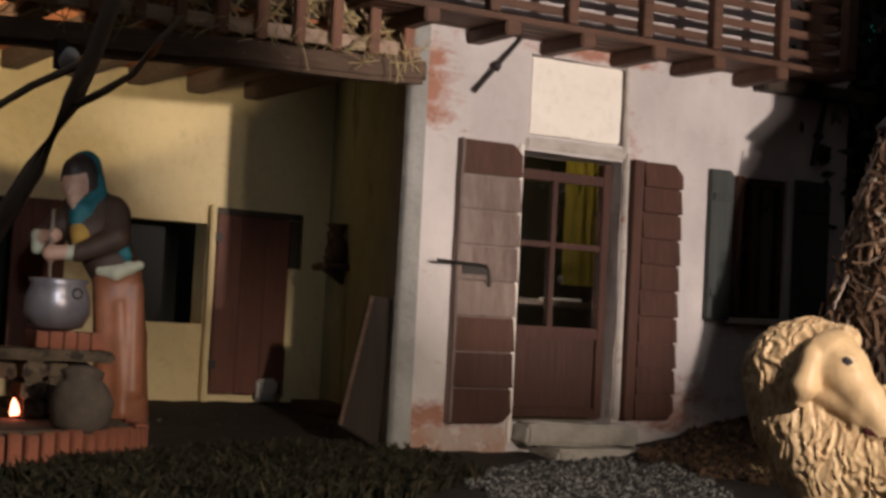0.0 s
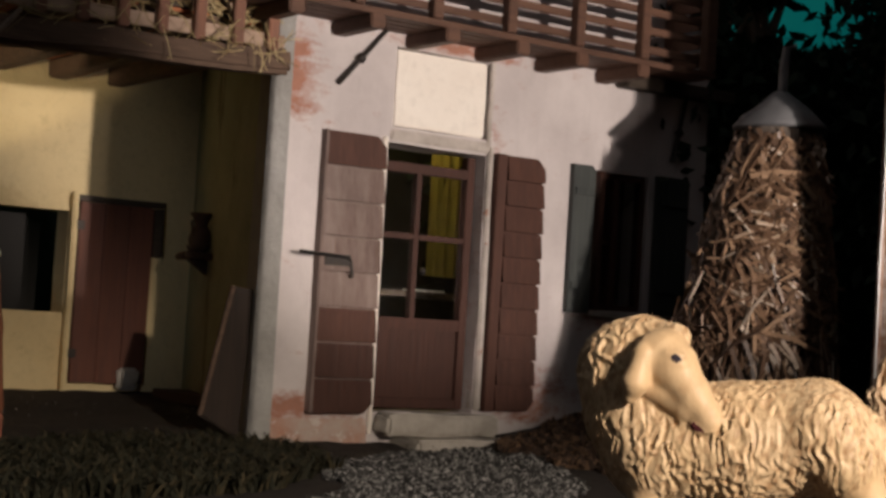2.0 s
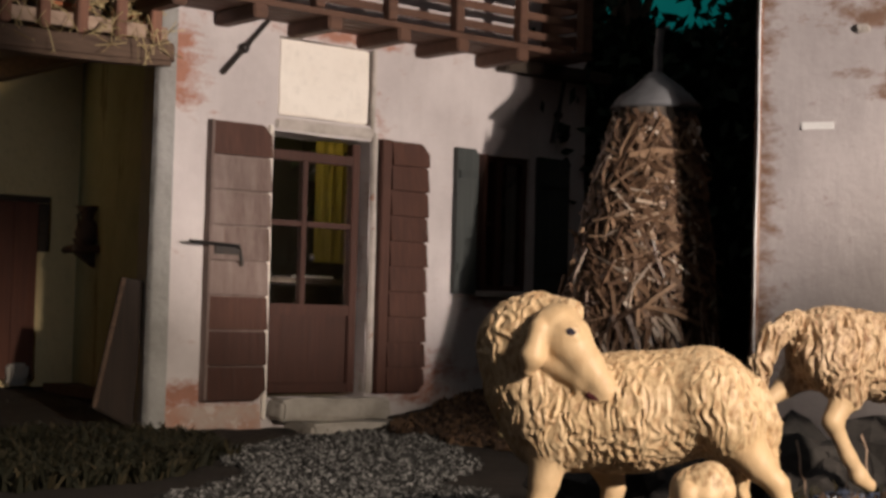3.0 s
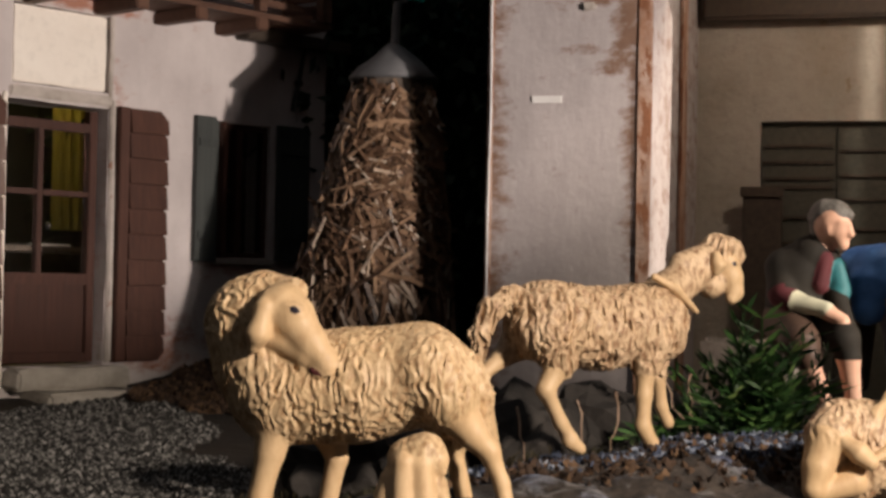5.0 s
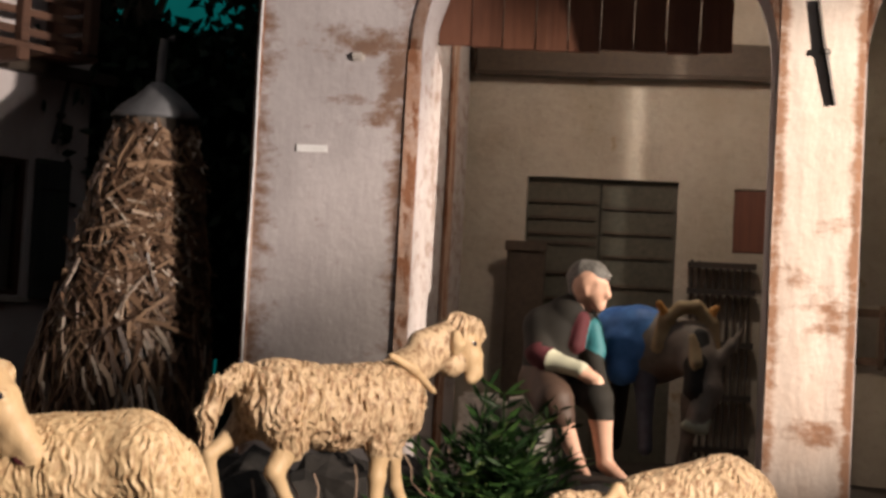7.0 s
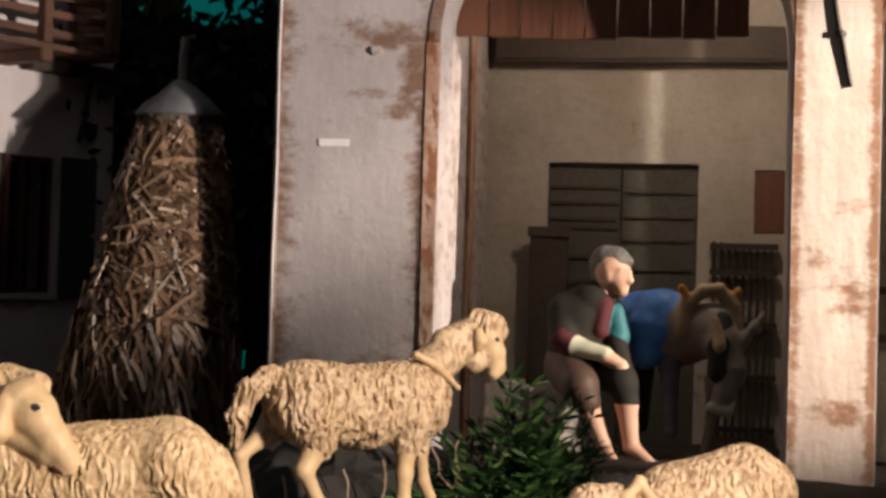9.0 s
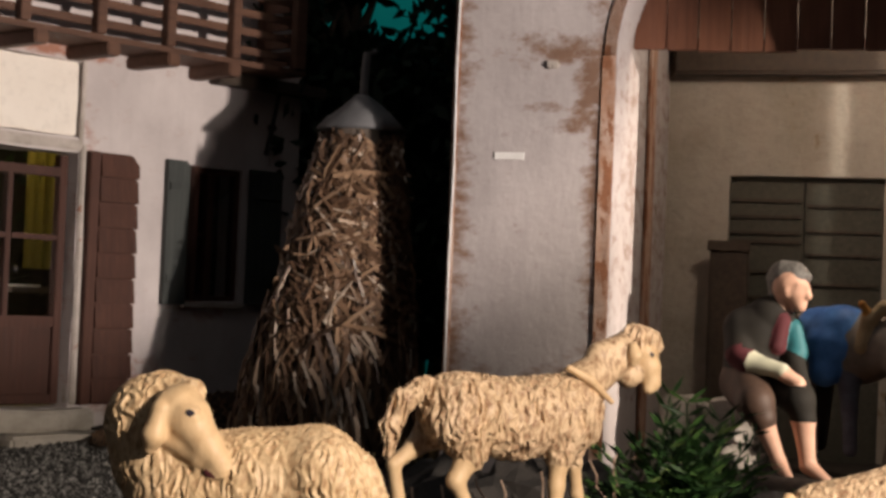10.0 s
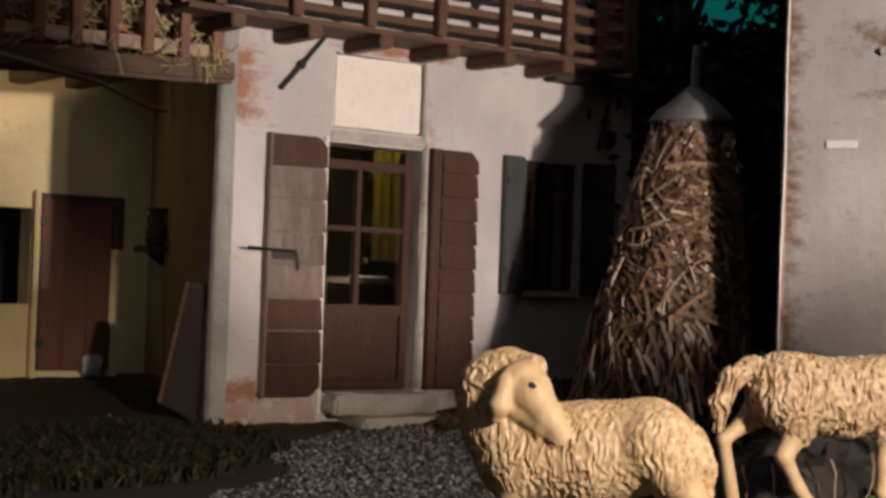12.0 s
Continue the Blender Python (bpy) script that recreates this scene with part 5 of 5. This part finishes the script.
# ewe lying with its head lowered
lying_body = [
    ((-7, 20, 25), (130, 40, 56), 80, 92, "wool_pale", W),
    ((41, 34, 82), (174, 40, 103), 60, 73, "wool_pale", W),
    ((174, 40, 103), (206, 44, 96), 73, 60, "wool_pale", W),
    ((-10, 10, 40), (-62, -8, 59), 68, 53, "wool_pale", W),
    ((-51, -10, 13), (-80, -14, -16), 56, 45, "wool_pale", W),
]
lying_head = [
    ((-103, -24, 70), (-121, -34, 52), 43, 41, "wool_pale", W),
    ((-124, -40, 49), (-144, -56, 4), 37, 25, "face", S),
    ((-144, -56, 4), (-151, -62, -30), 24, 20, "face", S),
    ((-100, -72, 44), (-83, -80, 31), 11.9, 16, "face", S),
    ((-83, -80, 31), (-65, -82, 16), 16, 13, "face", S),
    ((-53, -46, 52), (-48, -44, 91), 9.3, 9.3, "face", S),
    ((-48, -44, 91), (-23, -30, 120), 8.3, 8.4, "face", S),
    ((-23, -30, 120), (-2, -48, 84), 8.4, 9.3, "face", S),
    ((-2, -48, 84), (-10, -62, 46), 9.3, 10.1, "face", S),
    ((-10, -62, 46), (-46, -70, 25), 10.1, 8.3, "face", S),
]
lying_legs = [
    ((-87, -50, -20), (-143, -60, -39), 24, 15, "face", S),
    ((89, -50, -14), (13, -60, -39), 37, 17, "face", S),
]
figure("sheep_statue", "pale painted sheep figure lying with lowered head", "sheep figure", (0.757, 0.309, 0.016), RIGHT, 0.000315, lying_body + lying_head + lying_legs, 2.1, 3.6, 3.4, 3.6, "sheep figures")

# lamb before the first ewe
lamb_limbs = [
    ((-63, 4, 126), (-33, 4, 133), 36, 38, "wool", W),
    ((-33, 0, 139), (-9, -8, 125), 30, 16, "face", S),
    ((-9, -8, 125), (0, -12, 106), 13, 5.0, "face", S),
    ((-69, -26, 121), (-69, -30, 43), 20, 22, "face", S),
    ((-37, -24, 116), (-30, -28, 44), 19, 21, "face", S),
    ((-90, -6, 89), (-102, -8, 39), 22, 24, "face", S),
    ((-19, 4, 80), (-11, 4, 40), 26, 26, "wool", W),
]
figure("lamb_statue", "small cream painted lamb figure resting under the ewe", "lamb figure", (0.492, 0.392, 0.0), RIGHT, 0.000245, lamb_limbs, 2.4, 5.0, 2.5, 5.0, "sheep figures")

# woman who stirs the cauldron
woman_skirt = [
    ((6, 0, 269), (17, 0, 162), 43, 45, "skirt", S),
    ((17, 0, 162), (29, 0, 30), 45, 45, "skirt", S),
    ((-8, -24, 238), (7, -26, 25), 19, 23, "skirt", S),
    ((41, -20, 251), (47, -26, 76), 16, 21, "skirt", S),
    ((21, -36, 220), (34, -34, 37), 9.7, 17, "skirt", S),
    ((-15, -34, 279), (12, -42, 274), 8.7, 9.7, "pale_cloth", S),
    ((12, -42, 274), (49, -26, 290), 9.7, 7.8, "pale_cloth", S),
    ((17, -30, 317), (28, -32, 306), 11.7, 7.8, "teal", S),
]
woman_body = [
    ((-7, 0, 296), (-38, 0, 346), 45, 45, "brown_cloth", S),
    ((-47, 0, 355), (-58, 0, 382), 47, 39, "brown_cloth", S),
    ((-32, 0, 378), (-13, 2, 381), 34, 30, "brown_cloth", S),
    ((-82, 0, 361), (-93, -6, 356), 30, 26, "brown_cloth", S),
    ((-56, -42, 340), (-47, -46, 313), 15, 16, "yellow_cloth", S),
    ((-3, -8, 375), (7, -32, 336), 27, 23, "brown_cloth", S),
    ((7, -34, 332), (-48, -66, 304), 21, 15, "brown_cloth", S),
    ((-55, -68, 305), (-66, -70, 303), 12, 11.5, "pale_cloth", S),
    ((-73, -72, 304), (-95, -76, 301), 12, 13, "skin", S),
    ((-97, -10, 356), (-120, -40, 333), 22, 16, "brown_cloth", S),
    ((-122, -46, 329), (-124, -48, 309), 14, 10.6, "pale_cloth", S),
    ((-110, -56, 329), (-90, -66, 333), 10.6, 11.5, "skin", S),
]
woman_head = [
    ((-69, -20, 433), (-71, -28, 421), 24, 21, "skin", S),
    ((-70, -30, 419), (-70, -36, 400), 20, 11.7, "skin", S),
    ((-73, -50, 412), (-75, -52, 405), 2.6, 3.6, "skin", S),
    ((-67, -44, 388), (-66, -44, 385), 3.9, 3.4, "skin", S),
    ((-67, -16, 450), (-73, -24, 450), 26, 22, "hair", S),
    ((-51, -20, 440), (-47, -18, 425), 14, 11.8, "hair", S),
    ((-87, -26, 438), (-91, -26, 432), 8.8, 5.9, "hair", S),
    ((-62, 6, 452), (-57, 8, 435), 28, 27, "teal", S),
    ((-67, -2, 461), (-60, 2, 464), 22, 22, "teal", S),
    ((-43, -2, 434), (-35, -4, 405), 16, 17, "teal", S),
    ((-37, -10, 396), (-56, -28, 378), 20, 20, "teal", S),
    ((-54, -32, 376), (-60, -38, 364), 19, 14, "teal", S),
]
woman_spoon = [
    ((-94, -74, 375), (-94, -72, 261), 2.9, 2.9, "bark", S),
]
figure("woman_statue", "painted figurine of a woman with teal headscarf stirring a pot", "figurine", (0.584, 1.675, -0.03), (0.858, -0.512, 0), 0.000625, woman_skirt + woman_body + woman_head + woman_spoon, 2.2, 3.0)

# man seated on the stone
man_body = [
    ((-23, 10, 174), (-24, 8, 233), 60, 56, "vest", S),
    ((-22, 6, 239), (-3, -4, 266), 52, 41, "vest", S),
    ((-53, 4, 252), (31, -8, 254), 28, 26, "vest", S),
    ((19, -34, 262), (10, -40, 214), 13, 15, "red_cloth", S),
    ((43, -20, 246), (49, -26, 204), 19, 23, "teal", S),
    ((-56, -6, 244), (-56, -30, 201), 31, 28, "vest", S),
    ((-56, -34, 197), (-47, -44, 185), 27, 21, "red_cloth", S),
    ((-39, -50, 183), (15, -76, 169), 18, 15, "pale_cloth", S),
    ((19, -78, 165), (45, -84, 151), 13, 11.5, "skin", S),
    ((42, -30, 191), (58, -70, 130), 21, 15, "vest", S),
    ((58, -72, 128), (62, -76, 101), 14, 11.5, "pale_cloth", S),
]
man_head = [
    ((18, -10, 282), (27, -18, 297), 19, 19, "skin", S),
    ((34, -22, 329), (44, -30, 317), 33, 26, "skin", S),
    ((45, -34, 310), (50, -38, 291), 20, 13, "skin", S),
    ((62, -48, 317), (64, -50, 309), 4.8, 6.4, "skin", S),
    ((44, -52, 329), (61, -52, 326), 3.2, 3.2, "skin", S),
    ((24, -14, 346), (40, -22, 347), 30, 27, "grey_hair", S),
    ((14, -12, 336), (11, -8, 318), 24, 16, "grey_hair", S),
    ((51, -36, 351), (63, -38, 345), 10.6, 8.5, "grey_hair", S),
    ((22, -48, 318), (23, -48, 310), 5.3, 4.2, "skin", S),
]
man_legs = [
    ((-45, 0, 142), (-31, -80, 109), 45, 36, "brown_cloth", S),
    ((-31, -82, 110), (-19, -88, 83), 33, 26, "brown_cloth", S),
    ((-17, -88, 77), (14, -86, 5), 20, 13, "skin", S),
    ((16, -88, -1), (29, -116, -23), 13, 9.3, "skin", S),
    ((20, 0, 149), (47, -76, 117), 43, 31, "vest", S),
    ((51, -78, 111), (57, -82, 85), 26, 22, "vest", S),
    ((57, -82, 78), (68, -80, 1), 21, 14, "skin", S),
    ((69, -82, -3), (106, -116, -33), 15, 9.3, "skin", S),
]
figure("man_statue", "painted figurine of a barefoot man seated on a stone", "figurine", tuple(ARC @ Vector((-0.036, 0.090, -0.014))), (0.607, -0.795, 0), 0.00060, man_body + man_head + man_legs, 2.5, 3.2)

# donkey
donkey_body = [
    ((-125, 120, 232), (-53, 30, 236), 71, 69, "donkey", S),
    ((-121, 70, 260), (-86, 30, 261), 51, 54, "blanket", S),
    ((-87, 26, 262), (-81, 10, 236), 50, 41, "blanket", S),
    ((-112, 16, 235), (-122, 4, 190), 45, 30, "blanket", S),
    ((-44, 20, 237), (-4, -20, 239), 65, 53, "donkey", S),
    ((-76, 6, 183), (-73, 4, 118), 24, 14, "donkey_blue", S),
    ((-73, 4, 118), (-70, 2, 44), 14, 13, "donkey_blue", S),
    ((11, -20, 143), (6, -20, 79), 23, 13, "donkey", S),
    ((6, -20, 79), (-10, -24, -2), 11.7, 10.6, "donkey", S),
    ((-112, 120, 154), (-107, 124, 43), 29, 13, "donkey_dark", S),
]
donkey_head = [
    ((-1, -40, 239), (6, -70, 219), 47, 36, "donkey", S),
    ((11, -76, 213), (22, -96, 164), 32, 27, "donkey", S),
    ((22, -96, 162), (5, -108, 121), 26, 20, "donkey", S),
    ((5, -108, 119), (-6, -112, 101), 20, 16, "donkey", S),
    ((10, -74, 261), (1, -92, 209), 14, 20, "donkey_dark", S),
    ((0, -94, 209), (-7, -104, 164), 21, 19, "donkey_dark", S),
    ((-11, -96, 259), (-6, -114, 212), 7.3, 8.3, "harness", S),
    ((-6, -114, 212), (-8, -114, 202), 7.2, 3.1, "harness", S),
    ((18, -84, 193), (40, -84, 218), 10.4, 13, "donkey", S),
    ((40, -84, 218), (65, -82, 246), 13, 9.4, "donkey", S),
    ((65, -82, 246), (86, -80, 278), 9.4, 2.6, "donkey", S),
]
donkey_harness = [
    ((-62, -40, 238), (-53, -40, 286), 10.6, 11.7, "harness", S),
    ((-53, -40, 286), (-24, -42, 313), 11.7, 11.7, "harness", S),
    ((-24, -42, 313), (7, -44, 316), 11.7, 11.7, "harness", S),
    ((7, -44, 316), (35, -46, 285), 11.7, 13, "harness", S),
    ((35, -46, 285), (48, -48, 224), 13, 8.5, "harness", S),
    ((-56, -42, 304), (-65, -44, 318), 7.4, 7.4, "knob", S),
    ((28, -48, 299), (42, -48, 315), 7.4, 7.4, "knob", S),
    ((-22, -120, 99), (10, -124, 92), 8.2, 8.2, "pale_cloth", S),
    ((10, -124, 92), (20, -116, 106), 7.2, 5.2, "pale_cloth", S),
    ((19, -118, 170), (20, -118, 169), 4.1, 4.1, "eye", S),
]
figure("donkey_statue", "grey-brown donkey figurine with a blue blanket, head lowered", "donkey figure", tuple(ARC @ Vector((0.098, 0.115, -0.026))), (0.607, -0.795, 0), 0.00060, donkey_body + donkey_head + donkey_harness, 2.8, 3.4)

# ---- loose cover ----
rnd = random.Random(5)


def scatter(name, count, place, size, material, label, category, shape):
    vs, fs = [], []
    for _ in range(count):
        x, y = place()
        z = ground_z(x, y)
        k = len(vs)
        if shape == "blade":
            h, a = rnd.uniform(*size), rnd.uniform(0, 6.28)
            w = h * 0.09 + 0.0004
            lean = Vector((rnd.gauss(0, 0.5), rnd.gauss(0, 0.5), 0)) * h
            c, s = math.cos(a) * w, math.sin(a) * w
            p = Vector((x, y, z - 0.001))
            vs += [tuple(p + Vector((-c, -s, 0))), tuple(p + Vector((c, s, 0))), tuple(p + lean * 0.4 + Vector((c * 0.7, s * 0.7, h * 0.6))), tuple(p + lean * 0.4 + Vector((-c * 0.7, -s * 0.7, h * 0.6))), tuple(p + lean + Vector((0, 0, h * 0.85)))]
            fs += [(k, k + 1, k + 2, k + 3), (k + 3, k + 2, k + 4)]
        else:
            r = rnd.uniform(*size)
            m = Euler([rnd.uniform(0, 6.28) for _ in range(3)]).to_matrix()
            flat = Vector((1, rnd.uniform(0.6, 1), rnd.uniform(0.35, 0.7) if shape == "stone" else 0.25))
            for q in ((1, 0, 0), (-1, 0, 0), (0, 1, 0), (0, -1, 0), (0, 0, 1), (0, 0, -1)):
                p = m @ Vector([a * b * r * rnd.uniform(0.75, 1.2) for a, b in zip(q, flat)])
                vs.append((x + p.x, y + p.y, z + r * 0.25 + p.z))
            fs += [(k, k + 2, k + 4), (k + 2, k + 1, k + 4), (k + 1, k + 3, k + 4), (k + 3, k, k + 4), (k + 2, k, k + 5), (k + 1, k + 2, k + 5), (k + 3, k + 1, k + 5), (k, k + 3, k + 5)]
    return stuff(name, vs, fs, material, label, category)


def spot(cx, cy, sx, sy, turn=0.0):
    def pick():
        while True:
            u, v = rnd.uniform(-1, 1), rnd.uniform(-1, 1)
            if u * u + v * v < 1 - 0.5 * abs(noise.noise(Vector((u * 3, v * 3, cx)))):
                break
        c, s = math.cos(turn), math.sin(turn)
        return cx + u * sx * c - v * sy * s, cy + u * sx * s + v * sy * c
    return pick


scatter("gravel", 11000, spot(0.95, 1.27, 0.33, 0.13, 0.92), (0.0014, 0.0042), "gravel", "pale grey gravel path before the house step", "gravel", "stone")
scatter("gravel", 7000, spot(0.70, 0.94, 0.20, 0.15, 0.92), (0.0010, 0.0030), "gravel", "pale grey gravel at the near end of the path", "gravel", "stone")
scatter("moss", 12000, spot(0.62, 1.33, 0.30, 0.17, 0.6), (0.008, 0.026), "moss", "dark dry moss at the edge of the court", "moss", "blade")
scatter("moss", 4000, spot(0.30, 1.20, 0.25, 0.14, 0.0), (0.008, 0.026), "moss", "dark dry moss before the hearth", "moss", "blade")
scatter("mulch", 6000, spot(1.36, 1.45, 0.20, 0.11, -0.1), (0.003, 0.010), "mulch", "brown bark mulch heaped along the facade", "mulch", "flake")
scatter("mulch", 3500, spot(1.27, 1.28, 0.12, 0.16, 0.9), (0.003, 0.010), "mulch", "brown bark mulch beside the gravel", "mulch", "flake")
scatter("moss", 5000, spot(0.72, 0.62, 0.35, 0.12, -0.1), (0.004, 0.014), "moss", "dark moss on the rise with the sheep", "moss", "blade")
scatter("grey_moss", 3500, spot(0.80, 0.47, 0.22, 0.09, -0.3), (0.0012, 0.0040), "snow_moss", "grey-blue moss flakes on the rise", "moss", "flake")
scatter("blue_moss", 2200, spot(0.985, 0.435, 0.07, 0.035, -0.3), (0.0015, 0.0045), "blue_moss", "moss flakes painted blue for a lamp spot beside the bush", "moss", "flake")
scatter("mulch", 1300, spot(0.78, 0.40, 0.22, 0.06, -0.3), (0.0012, 0.0042), "mulch", "brown bark bits under the sheep", "mulch", "flake")
scatter("straw_litter", 900, spot(1.40, 1.30, 0.22, 0.14, 0.2), (0.006, 0.020), "hay", "straw litter round the haystack", "straw", "blade")
scatter("gravel", 90, spot(0.85, 1.75, 0.25, 0.2, 0.2), (0.0010, 0.0022), "gravel", "a few pale pebbles on the porch floor", "gravel", "stone")

for k, (x, y, s) in enumerate(((0.80, 0.665, 0.040), (0.86, 0.640, 0.052), (0.93, 0.615, 0.050), (0.76, 0.72, 0.046), (0.99, 0.60, 0.045), (1.05, 0.57, 0.04), (0.90, 0.69, 0.05), (0.83, 0.60, 0.03), (0.955, 0.42, 0.022), (0.89, 0.40, 0.018))):
    bm = bmesh.new()
    bmesh.ops.create_icosphere(bm, subdivisions=3, radius=s)
    for v in bm.verts:
        v.co = Vector((x, y, ground_z(x, y) + s * 0.35)) + Vector((v.co.x * 1.2, v.co.y, v.co.z * 0.95)) * (1 + 0.45 * noise.noise(v.co * 40 + Vector((k, 0, 0))))
    solid("rock", bm, "rock", "dark rough rock on the rise", "rock", "rocks on the rise")

# fern bush between the sheep and the stable
FX, FYY = 0.945, 0.505
fern = thing("fern_bush", (FX, FYY, ground_z(FX, FYY)), "fresh green feathery bush beside the sheep", "bush")
fv, ff = [], []
for k in range(92):
    a, up, ln = rnd.uniform(0, 6.28), rnd.uniform(0.35, 1.5), rnd.uniform(0.045, 0.088) if k > 9 else rnd.uniform(0.095, 0.115)
    p, way = Vector((FX + rnd.gauss(0, 0.012), FYY + rnd.gauss(0, 0.012), ground_z(FX, FYY))), Vector((math.cos(a) * math.cos(up), math.sin(a) * math.cos(up), math.sin(up)))
    pts = [p]
    for q in range(9):
        way = (way + Vector((0, 0, -0.11))).normalized()
        pts.append(pts[-1] + way * ln / 9)
    if k < 26:
        part("stem", tube(pts, [0.0011] * 6 + [0.0007] * 4, 5), "fern", fern)
    for q in range(2, 10):
        sidew = (pts[q] - pts[q - 1]).cross(Vector((0, 0, 1))).normalized()
        for sgn in (-1, 1):
            for rep in range(3):
                w2 = (sidew * sgn + (pts[q] - pts[q - 1]).normalized() * rnd.uniform(0.3, 1.1) + Vector((0, 0, rnd.uniform(-0.2, 0.5)))).normalized()
                L = rnd.uniform(0.010, 0.022)
                n2 = w2.cross(Vector((rnd.gauss(0, 1), rnd.gauss(0, 1), 1))).normalized() * L * 0.085
                i = len(fv)
                fv += [tuple(pts[q]), tuple(pts[q] + w2 * L * 0.5 + n2), tuple(pts[q] + w2 * L), tuple(pts[q] + w2 * L * 0.5 - n2)]
                ff.append((i, i + 1, i + 2, i + 3))
stuff("foliage", fv, ff, "fern", "narrow green leaflets", "bush", fern)

# pale roots hanging over the rocks
roots = thing("dry_roots", (0.80, 0.60, 0.0), "thin pale dry roots hanging over the dark rocks", "roots")
for k in range(9):
    x, y = 0.755 + 0.02 * k + rnd.uniform(-0.01, 0.01), 0.618 - 0.012 * k + rnd.uniform(-0.008, 0.008)
    z = ground_z(x, y) + 0.052
    pts = [(x, y, z)]
    for q in range(6):
        x, y, z = x + rnd.uniform(-0.007, 0.004), y - rnd.uniform(0.001, 0.007), z - rnd.uniform(0.003, 0.011)
        pts.append((x, y, z))
    part("root", tube(pts, [0.0008, 0.0008, 0.0007, 0.0006, 0.0005, 0.0004, 0.0003], 5), "pale_wood", roots)
